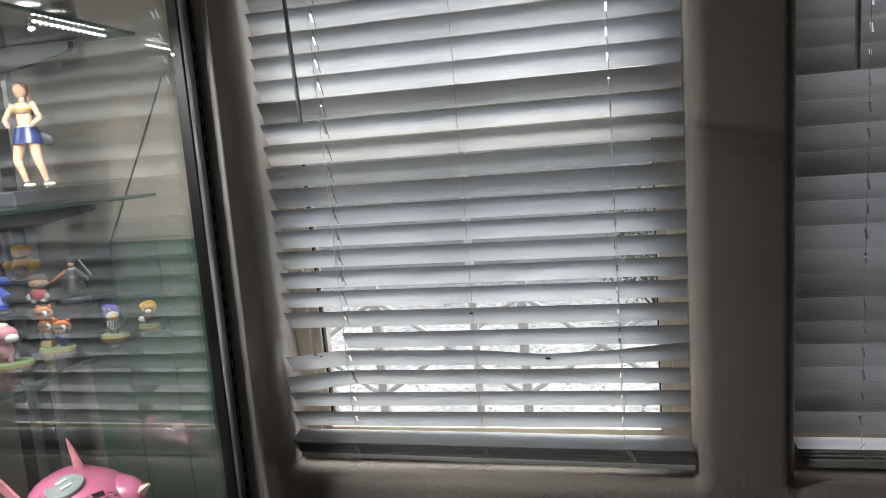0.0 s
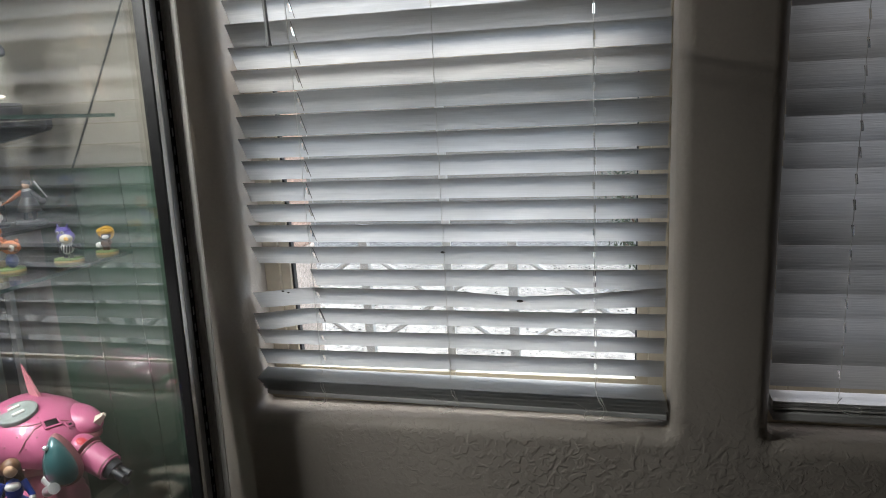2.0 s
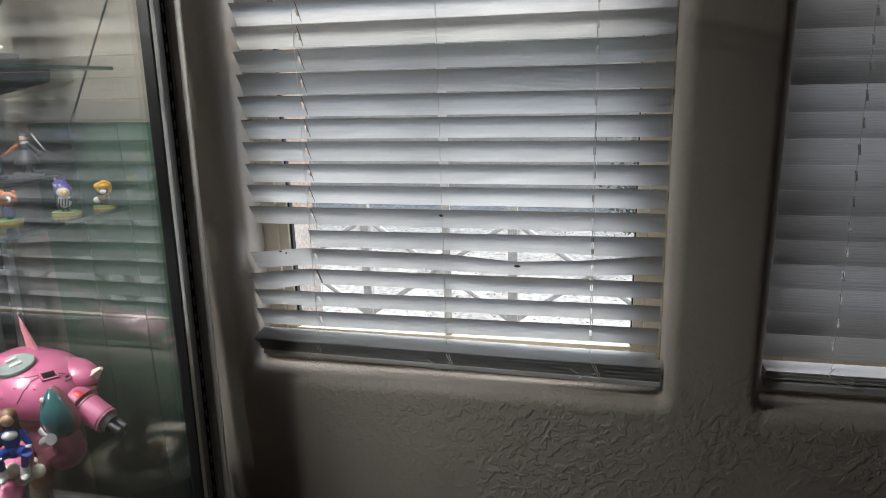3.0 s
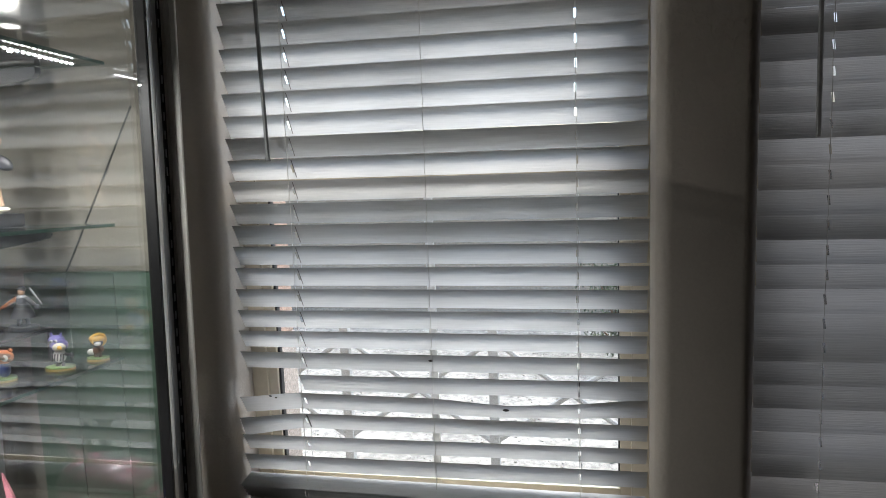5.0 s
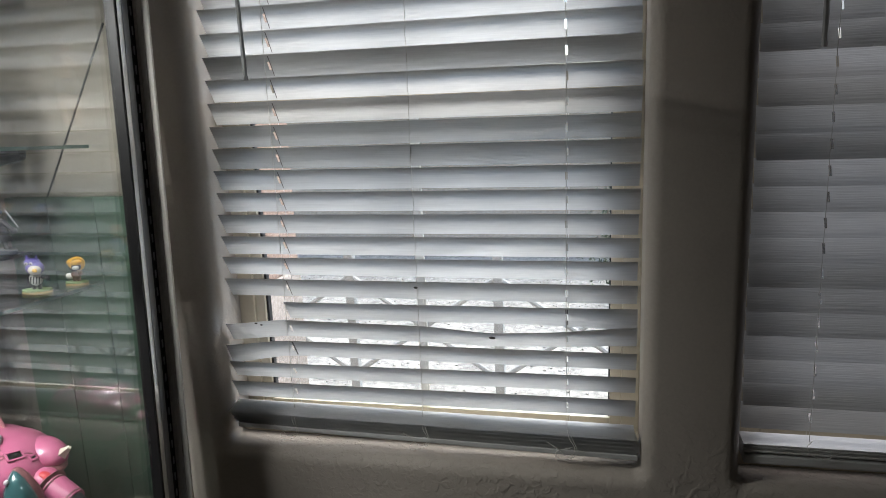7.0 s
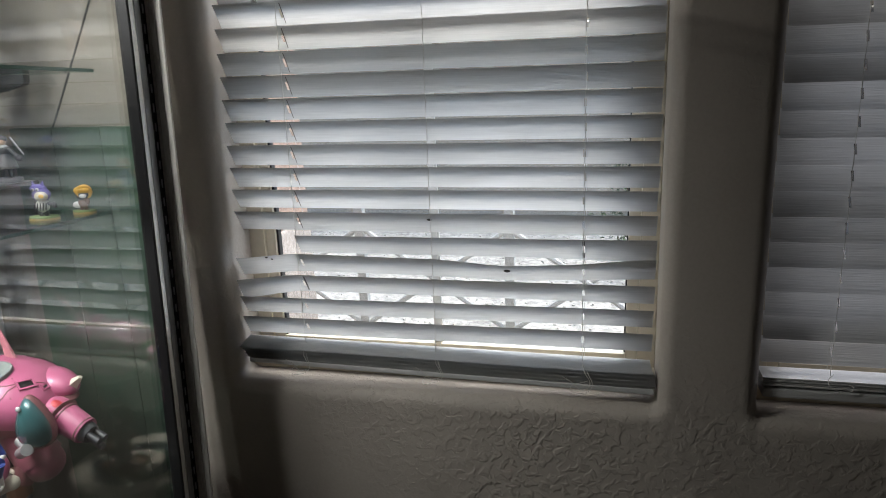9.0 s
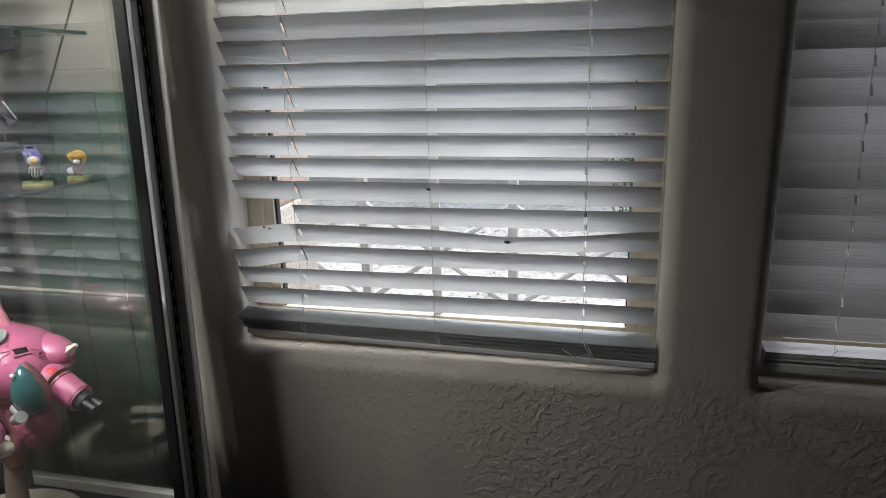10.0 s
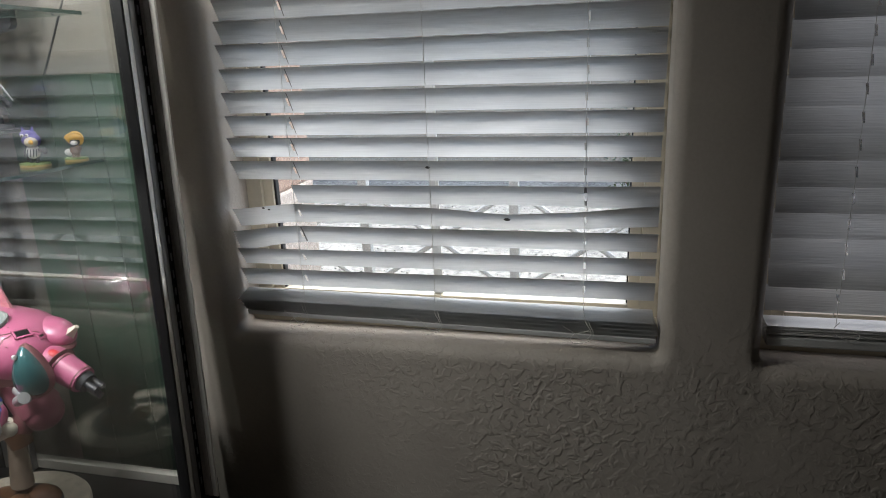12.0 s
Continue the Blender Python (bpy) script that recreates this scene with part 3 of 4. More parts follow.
def display_cabinet():
    base = Vector((-1.2, 0.97, 0.002))
    top = tagged(empty("display_cabinet", m=CAB @ Matrix.Translation(base)), "glass display cabinet with aluminium posts and a black base", "display cabinet")
    inv = Matrix.Translation(-base)

    def add(name, boxes, mat, lab="", bevel=0.0015, parent=top):
        bm = bmesh.new()
        for b in boxes:
            box(bm, *b, bevel=bevel)
        bmesh.ops.transform(bm, matrix=inv, verts=bm.verts)
        return part(name, bm, mat, parent, lab)

    add("plinth", [(CX0, CX1, CY0, CY1, 0.002, CZ0)], BLACK, "black lacquered base", 0.004)
    add("roof", [(CX0, CX1, CY0, CY1, CZT, CZT + 0.07)], BLACK, "black top panel", 0.004)
    # the rear post by the window: gaskets, bright trim, slotted channel, ribbed outer profile
    z0, z1 = CZ0, CZT
    bm = bmesh.new()
    PX = CX1 + 0.012
    front = [(PX - 0.030, 1.147), (PX + 0.003, 1.147), (PX + 0.0035, 1.1487), (PX + 0.005, 1.1487), (PX + 0.0055, 1.147), (PX + 0.014, 1.147), (PX + 0.0145, 1.1487), (PX + 0.016, 1.1487), (PX + 0.0165, 1.147), (PX + 0.0255, 1.147), (PX + 0.0265, 1.148), (PX + 0.0265, 1.151), (PX - 0.002, 1.152), (PX - 0.002, 1.184), (PX - 0.030, 1.184)]
    lo, hi = [bm.verts.new((px, py, z0)) for px, py in front], [bm.verts.new((px, py, z1)) for px, py in front]
    for n in range(len(front)):
        bm.faces.new((lo[n], lo[(n + 1) % len(front)], hi[(n + 1) % len(front)], hi[n]))
    bm.faces.new(lo), bm.faces.new(hi)
    bmesh.ops.transform(bm, matrix=inv, verts=bm.verts)
    part("post", bm, ALU_PALE, top, "pale ribbed aluminium post")
    # an unseen web behind the post, added to shade the wall strip beside it
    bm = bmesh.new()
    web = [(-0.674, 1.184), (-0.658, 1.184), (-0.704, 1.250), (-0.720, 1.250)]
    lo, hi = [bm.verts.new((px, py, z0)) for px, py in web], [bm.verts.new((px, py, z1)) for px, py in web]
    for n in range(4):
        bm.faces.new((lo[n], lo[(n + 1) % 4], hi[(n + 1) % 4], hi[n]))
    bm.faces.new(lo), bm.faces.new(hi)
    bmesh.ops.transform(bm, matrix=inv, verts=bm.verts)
    part("shade_web", bm, ALU_PALE, top, "unseen pale web added behind the post to shade the wall")
    add("gasket", [(PX - 0.022, PX - 0.001, 1.100, 1.104, z0, z1)], GASKET, "black rubber gasket")
    add("trim", [(PX - 0.024, PX, 1.104, 1.116, z0, z1)], ALU, "bright aluminium trim")
    add("gasket", [(PX - 0.024, PX - 0.002, 1.116, 1.1175, z0, z1)], GASKET, "black rubber gasket")
    add("trim", [(PX - 0.024, PX, 1.1175, 1.132, z0, z1)], STEEL, "dull grey aluminium trim")
    add("shelf_standard", [(PX - 0.024, PX - 0.001, 1.132, 1.147, z0, z1)], BLACK, "black slotted shelf standard")
    for k in range(46):
        add("slot", [(PX - 0.003, PX - 0.0004, 1.138, 1.1415, z0 + 0.03 + 0.032 * k, z0 + 0.045 + 0.032 * k)], SILVER, "", 0)
    for x in (CX0, CX1 - 0.03):
        add("post", [(x, x + 0.03, CY0, CY0 + 0.035, z0, z1)], ALU_PALE, "pale aluminium post")
    add("post", [(CX0, CX0 + 0.03, CY1 - 0.05, CY1, z0, z1)], ALU_PALE, "pale aluminium post")
    add("side_rail", [(CX1 - 0.026, CX1, CY0 + 0.035, 1.098, z0, z0 + 0.014)], BLACK, "black bottom rail")
    add("side_rail", [(CX1 - 0.026, CX1, CY0 + 0.035, 1.098, z1 - 0.03, z1)], ALU, "aluminium top rail")
    add("back_rail", [(CX0 + 0.03, CX1 - 0.030, 1.166, 1.186, z0, z0 + 0.020)], ALU_PALE, "bright aluminium bottom rail")
    add("back_rail", [(CX0 + 0.03, CX1 - 0.030, 1.166, 1.186, z1 - 0.03, z1)], ALU, "aluminium top rail")
    add("side_glass", [(CX1 - 0.008, CX1 - 0.003, CY0 + 0.035, 1.099, z0 + 0.012, z1 - 0.028)], GLASS_C, "clear side pane", 0)
    add("back_glass", [(CX0 + 0.03, CX1 - 0.028, 1.174, 1.179, z0 + 0.018, z1 - 0.028)], GLASS_C, "clear rear pane", 0)
    add("front_glass", [(CX0 + 0.03, CX1 - 0.03, CY0 + 0.01, CY0 + 0.015, z0, z1)], GLASS_C, "clear front door pane", 0)
    add("side_glass", [(CX0 + 0.004, CX0 + 0.009, CY0 + 0.035, CY1 - 0.05, z0, z1)], GLASS_C, "clear side pane", 0)
    # two slotted standards against the rear pane
    for x in (-1.145, -1.085):
        add("shelf_standard", [(x - 0.006, x + 0.024, 1.150, 1.164, z0, z1)], BLACK_METAL, "black slotted shelf standard")
    for x in (-1.121, -1.061):
        add("trim", [(x, x + 0.012, 1.152, 1.166, z0, z1)], STEEL, "aluminium strip beside the standard")
    for zs in SHELVES:
        bm = bmesh.new()
        box(bm, -1.74, -0.768, 0.50, 1.165, zs - 0.006, zs)
        for f in bm.faces:
            f.material_index = 0 if abs(f.normal.z) > 0.5 else 1
        bmesh.ops.transform(bm, matrix=inv, verts=bm.verts)
        part("shelf", bm, [GLASS_C, GLASS_EDGE], top, "clear glass shelf with green edges")
        # tapering cantilever bracket
        bm = bmesh.new()
        rows = ((-1.115, 0.050), (-1.0, 0.038), (-0.92, 0.024), (-0.892, 0.018), (-0.885, 0.012))
        ring = []
        for x, d in rows:
            ring.append([bm.verts.new((x, yy, zz)) for yy, zz in ((1.132, zs - 0.007), (1.146, zs - 0.007), (1.146, zs - 0.007 - d), (1.132, zs - 0.007 - d))])
        for a, b in zip(ring, ring[1:]):
            for n in range(4):
                bm.faces.new((a[n], a[(n + 1) % 4], b[(n + 1) % 4], b[n]))
        bm.faces.new(ring[0]), bm.faces.new(ring[-1])
        bmesh.ops.transform(bm, matrix=inv, verts=bm.verts)
        part("bracket", bm, BLACK_METAL, top, "black tapering shelf bracket")
    # lamp under the roof, and the bead strips on the roof rail
    bm = bmesh.new()
    lathe(bm, ((0.03, 0.0), (0.034, 0.004), (0.034, 0.02)), (-1.61, 0.47, 1.93), seg=20)
    bmesh.ops.transform(bm, matrix=inv, verts=bm.verts)
    part("spotlight", bm, SILVER, top, "small silver recessed spotlight")


display_cabinet()


def led_bar(x, y0, y1, z, n, size):
    """A slim bar with a row of bright beads on its underside, clipped beneath a shelf."""
    top = tagged(empty("led_bar", m=CAB @ pose(x, (y0 + y1) / 2, z)), "slim lit LED bar clipped under a glass shelf", "LED light", "LED bars")
    bm = bmesh.new()
    box(bm, -0.005, 0.005, (y0 - y1) / 2, (y1 - y0) / 2, -0.004, 0.0, 0.001)
    part("bar", bm, ALU, top)
    for k in range(n):
        bm = bmesh.new()
        yy = (y0 - y1) / 2 + (y1 - y0) * (k + 0.5) / n
        box(bm, -size / 2, size / 2, yy - size / 2, yy + size / 2, -0.0062, -0.0042, 0.0006)
        part("led_bead", bm, LED, top, "glowing LED bead")


led_bar(-0.795, 0.95, 1.12, SHELVES[0] - 0.006, 14, 0.004)
# this lower bar is unseen, added to light the robot below
led_bar(-0.93, 0.74, 0.94, SHELVES[2] - 0.006, 14, 0.005)
led_bar(-0.80, 0.68, 0.84, SHELVES[0] - 0.006, 12, 0.004)
lamp_strip("led_bar_light", CAB @ pose(-0.80, 0.76, SHELVES[0] - 0.016), 0.22, 0.03, 1.2, (1.0, 0.97, 0.93))
# light of the added lower bar, for the robot and the green board
lamp_strip("led_bar_light", CAB @ pose(-0.93, 0.84, SHELVES[2] - 0.016), 0.2, 0.02, 0.42, (1.0, 0.97, 0.93))
lamp_point("cabinet_lamp", CAB @ Vector((-1.61, 0.47, 1.86)), 2.8, 0.006, (1.0, 0.95, 0.88))

bm = bmesh.new()
for x0, x1 in ((-1.06, -0.962), (-0.96, -0.852), (-0.85, -0.735)):
    box(bm, x0, x1, 1.285, 1.303, 0.0, 1.256, 0.001)
tagged(finish("board", bm, GREEN_BOARD), "dark green tongue-and-groove board standing against the wall", "board")
# a dark strand laid on the wall as the slanting shadow line
tagged(cord("cable", [(-0.79, 1.3035, 1.585), (-0.90, 1.3035, 1.385), (-0.99, 1.3035, 1.225), (-1.04, 1.3035, 1.14)], 0.002, CHARCOAL), "thin dark strand in place of a slanting shadow on the wall", "cable")


# ---------------------------------------------------------------- on the shelves
def placed(ob, x, y, z, turn=0.0):
    """Stands a thing made round the origin on a shelf of the leaning cabinet."""
    ob.matrix_basis = CAB @ pose(x, y - 0.005, z, 0, 0, turn)
    return ob


def oval_base(bm, rx, ry, mat, rim, h=0.006):
    lathe(bm, ((rx, 0), (rx * 1.0, h * 0.6)), seg=26, squash=ry / rx, mat=rim)
    lathe(bm, ((rx * 0.99, h * 0.55), (rx * 0.97, h)), seg=26, squash=ry / rx, mat=mat)


def eyes(bm, c, spread, r, white, black, facing=-1.0):
    for s in (-1, 1):
        ball(bm, (c[0] + s * spread, c[1], c[2]), (r, r * 0.5, r), white, seg=10)
        ball(bm, (c[0] + s * spread, c[1] + facing * r * 0.35, c[2]), (r * 0.5, r * 0.35, r * 0.6), black, seg=8)


def figurine_yellow_cap():
    bm = bmesh.new()
    oval_base(bm, 0.020, 0.016, 0, 1)
    for s in (-1, 1):
        rod(bm, (s * 0.004, 0, 0.006), (s * 0.004, 0, 0.016), 0.003, mat=2)
    ball(bm, (0, 0, 0.019), (0.009, 0.008, 0.009), 2)
    ball(bm, (-0.013, 0.002, 0.015), (0.008, 0.006, 0.006), 3)
    ball(bm, (0, -0.001, 0.034), (0.012, 0.011, 0.010), 4)
    ball(bm, (0.005, -0.009, 0.032), (0.006, 0.005, 0.004), 3)
    ball(bm, (0, 0, 0.041), (0.0145, 0.013, 0.008), 5)
    rod(bm, (0.004, -0.002, 0.038), (0.007, -0.006, 0.0375), 0.014, 0.012, 5, seg=16)
    ball(bm, (0.010, -0.004, 0.022), (0.004, 0.004, 0.006), 2, seg=8)
    ob = finish("figurine", bm, [GRASS_BASE, OLIVE, BROWN, WHITE, CHARCOAL, YELLOW], True)
    placed(ob, -0.797, 1.138, SHELVES[2], 10)
    return tagged(ob, "small animal figurine in a rounded yellow cap", "figurine", "figurines on the glass shelf")


def figurine_purple_bird():
    bm = bmesh.new()
    oval_base(bm, 0.025, 0.019, 0, 1)
    for s in (-1, 1):
        rod(bm, (s * 0.005, 0, 0.006), (s * 0.005, 0, 0.018), 0.003, mat=5)
    ball(bm, (0, 0, 0.024), (0.011, 0.010, 0.012), 3)
    for k in range(5):
        rod(bm, (-0.010 + 0.005 * k, -0.0095, 0.017), (-0.008 + 0.005 * k, -0.0095, 0.029), 0.0011, mat=5, seg=6)
    ball(bm, (0, 0, 0.043), (0.015, 0.013, 0.012), 4)
    ball(bm, (0.003, -0.006, 0.041), (0.011, 0.010, 0.009), 6)
    rod(bm, (0.006, -0.012, 0.041), (0.014, -0.020, 0.040), 0.0045, 0.001, 2)
    ball(bm, (-0.005, 0.002, 0.053), (0.013, 0.012, 0.007), 4)
    for s in (-1, 1):
        rod(bm, (-0.005 + s * 0.007, 0.002, 0.056), (-0.005 + s * 0.009, 0.002, 0.066), 0.004, 0.0005, 4)
    eyes(bm, (-0.004, -0.010, 0.052), 0.004, 0.003, 3, 5)
    rod(bm, (0.010, 0, 0.027), (0.022, -0.006, 0.026), 0.003, mat=5)
    ball(bm, (0.024, -0.006, 0.026), (0.004, 0.003, 0.006), 5, seg=8)
    ob = finish("figurine", bm, [GRASS_BASE, OLIVE, YELLOW, WHITE, PURPLE, CHARCOAL, CREAM], True)
    placed(ob, -0.820, 1.070, SHELVES[2], 12)
    return tagged(ob, "small bird figurine with purple crest on a green base", "figurine", "figurines on the glass shelf")


def figurine_three_heads():
    bm = bmesh.new()
    oval_base(bm, 0.031, 0.022, 0, 1)
    box(bm, -0.024, -0.006, -0.008, 0.008, 0.006, 0.018, 0.001, 4)
    ball(bm, (0.012, 0, 0.018), (0.010, 0.009, 0.012), 3)
    ball(bm, (-0.012, 0.004, 0.028), (0.010, 0.009, 0.010), 5)
    for x, z in ((0.013, 0.040), (-0.013, 0.044), (-0.016, 0.066)):
        ball(bm, (x, 0, z), (0.0155, 0.012, 0.0115), 2)
        ball(bm, (x, -0.003, z + 0.002), (0.0145, 0.011, 0.007), 6)
        ball(bm, (x + 0.008, -0.010, z), (0.0055, 0.003, 0.0055), 7, seg=12)
        ball(bm, (x + 0.008, -0.0125, z), (0.0026, 0.002, 0.0028), 6, seg=8)
        ball(bm, (x + 0.014, -0.008, z - 0.004), (0.004, 0.003, 0.003), 6, seg=8)
        for s in (-1, 1):
            ball(bm, (x + s * 0.010, 0.002, z + 0.010), (0.004, 0.003, 0.004), 2, seg=8)
    ob = finish("figurine", bm, [GRASS_BASE, OLIVE, ORANGE, NAVY, OLIVE, SILVER, BROWN, WHITE], True)
    placed(ob, -0.872, 0.990, SHELVES[2], 8)
    return tagged(ob, "figurine of three stacked orange animals on an oval base", "figurine", "figurines on the glass shelf")


def figurine_pink_animal():
    bm = bmesh.new()
    oval_base(bm, 0.038, 0.026, 0, 1)
    for s in (-1, 1):
        rod(bm, (-0.006 + s * 0.008, 0, 0.006), (-0.006 + s * 0.007, 0, 0.02), 0.005, mat=2)
    ball(bm, (-0.006, 0, 0.026), (0.015, 0.013, 0.014), 2)
    ball(bm, (0.0, 0, 0.050), (0.019, 0.015, 0.015), 2)
    ball(bm, (0.014, -0.006, 0.046), (0.011, 0.009, 0.007), 3)
    ball(bm, (-0.004, 0, 0.064), (0.010, 0.010, 0.006), 4)
    ob = finish("figurine", bm, [GRASS_BASE, OLIVE, PINK_SOFT, WHITE, CREAM], True)
    placed(ob, -0.888, 0.905, SHELVES[2], 8)
    return tagged(ob, "pink animal figurine standing on a green oval base", "figurine", "figurines on the glass shelf")


def riser(x0, x1, y0, y1, h, label):
    bm = bmesh.new()
    box(bm, x0, x1, y0, y1, h - 0.006, h, 0.001)
    for x in (x0 + 0.006, x1 - 0.006):
        for y in (y0 + 0.006, y1 - 0.006):
            rod(bm, (x, y, 0), (x, y, h - 0.005), 0.004)
    ob = finish("display_riser", bm, BLACK)
    placed(ob, 0, 0, SHELVES[2])
    return tagged(ob, label, "display riser")


def figurine_swordsman():
    bm = bmesh.new()
    lathe(bm, ((0.028, 0), (0.028, 0.007), (0.026, 0.009)), seg=26, squash=0.75)
    for s in (-1, 1):
        rod(bm, (s * 0.010, 0, 0.009), (s * 0.006, 0, 0.032), 0.0035, 0.004)
    lathe(bm, ((0.021, 0.024), (0.017, 0.036), (0.010, 0.050)), seg=20, mat=1)
    ball(bm, (0, 0, 0.054), (0.011, 0.009, 0.013), 0)
    ball(bm, (0, 0, 0.060), (0.009, 0.008, 0.007), 2, seg=12)
    ball(bm, (0, -0.001, 0.072), (0.0065, 0.0065, 0.0075), 3)
    ball(bm, (0, 0.001, 0.076), (0.008, 0.008, 0.006), 0)
    rod(bm, (-0.008, -0.003, 0.060), (-0.030, -0.012, 0.044), 0.0045, 0.003, 4)
    rod(bm, (-0.030, -0.012, 0.044), (-0.052, -0.018, 0.034), 0.0022, 0.001, 4)
    rod(bm, (0.008, 0, 0.060), (0.026, 0.004, 0.042), 0.0045, 0.0035, 0)
    rod(bm, (0.012, 0.006, 0.078), (0.034, 0.006, 0.048), 0.0018, 0.0012, 2)
    ball(bm, (0.026, 0.004, 0.042), 0.006, 0, seg=10)
    ob = finish("figurine", bm, [CHARCOAL, BLACK_METAL, SILVER, SKIN, ORANGE], True)
    placed(ob, -0.932, 1.118, SHELVES[2] + 0.058, 5)
    return tagged(ob, "dark armoured swordsman figurine on a black base", "figurine", "figurines on the riser")


def figurine_red_body():
    bm = bmesh.new()
    lathe(bm, ((0.030, 0), (0.030, 0.005)), seg=26, squash=0.7, mat=0)
    for s in (-1, 1):
        ball(bm, (s * 0.009, -0.002, 0.010), (0.006, 0.008, 0.005), 3, seg=10)
    ball(bm, (0, 0, 0.022), (0.016, 0.012, 0.013), 1)
    for s in (-1, 1):
        ball(bm, (s * 0.017, -0.003, 0.018), (0.005, 0.005, 0.006), 3, seg=10)
    ball(bm, (0.002, 0, 0.044), (0.016, 0.014, 0.012), 2)
    ball(bm, (0.0, 0.003, 0.050), (0.018, 0.015, 0.010), 4)
    eyes(bm, (0.006, -0.012, 0.043), 0.005, 0.003, 5, 4)
    ball(bm, (0.020, -0.004, 0.043), 0.004, 3, seg=8)
    ob = finish("figurine", bm, [CHARCOAL, RED, SKIN, WHITE, BROWN, WHITE], True)
    placed(ob, -0.983, 1.085, SHELVES[2] + 0.058, 12)
    return tagged(ob, "figurine with a round red body and brown hair", "figurine", "figurines on the riser")


def figurine_blue_robot():
    bm = bmesh.new()
    lathe(bm, ((0.032, 0), (0.032, 0.005)), seg=26, squash=0.7, mat=0)
    for s in (-1, 1):
        rod(bm, (s * 0.014, -0.004, 0.006), (s * 0.009, 0, 0.026), 0.010, 0.006, 1)
        ball(bm, (s * 0.016, -0.008, 0.010), (0.009, 0.012, 0.006), 1, seg=12)
        rod(bm, (s * 0.012, 0, 0.044), (s * 0.024, -0.006, 0.028), 0.005, 0.008, 1)
        ball(bm, (s * 0.024, -0.006, 0.058), (0.008, 0.008, 0.008), 1, seg=10)
    ball(bm, (0, 0, 0.036), (0.013, 0.010, 0.013), 1)
    ball(bm, (0, 0, 0.058), (0.016, 0.014, 0.014), 1)
    ball(bm, (0, -0.008, 0.055), (0.009, 0.007, 0.007), 2)
    ob = finish("figurine", bm, [CHARCOAL, BLUE, SILVER], True)
    placed(ob, -1.030, 1.035, SHELVES[2] + 0.058, 15)
    return tagged(ob, "bright blue robot figurine with thick legs", "figurine", "figurines on the riser")


def figurine_yellow_stout():
    bm = bmesh.new()
    lathe(bm, ((0.028, 0), (0.028, 0.005)), seg=24, squash=0.7, mat=0)
    for s in (-1, 1):
        rod(bm, (s * 0.010, 0, 0.005), (s * 0.009, 0, 0.016), 0.007, mat=3)
        ball(bm, (s * 0.026, -0.004, 0.034), (0.010, 0.010, 0.009), 1, seg=12)
    ball(bm, (0, 0, 0.030), (0.022, 0.017, 0.019), 1)
    ball(bm, (0, -0.008, 0.026), (0.016, 0.012, 0.012), 3)
    ball(bm, (0.002, -0.002, 0.056), (0.018, 0.015, 0.014), 2)
    ball(bm, (0.001, 0, 0.064), (0.019, 0.016, 0.009), 1)
    ball(bm, (0.004, -0.015, 0.054), (0.006, 0.005, 0.005), 2, seg=10)
    rod(bm, (-0.006, -0.014, 0.049), (0.014, -0.014, 0.049), 0.003, mat=4)
    ob = finish("figurine", bm, [CHARCOAL, YELLOW, SKIN, BROWN, BROWN], True)
    placed(ob, -1.048, 1.128, SHELVES[2] + 0.058 + 0.040, 12)
    return tagged(ob, "stout figurine in yellow with a wide cap", "figurine", "figurines on the riser")


riser(-1.12, -0.895, 1.000, 1.148, 0.058, "low black display riser under the figurines")
bm = bmesh.new()
box(bm, -1.11, -1.015, 1.105, 1.148, 0, 0.040, 0.002)
tagged(placed(finish("display_riser", bm, BLACK), 0, 0, SHELVES[2] + 0.058), "small black display block on the riser", "display riser")
for make in (figurine_yellow_cap, figurine_purple_bird, figurine_three_heads, figurine_pink_animal, figurine_swordsman, figurine_red_body, figurine_blue_robot, figurine_yellow_stout):
    make()


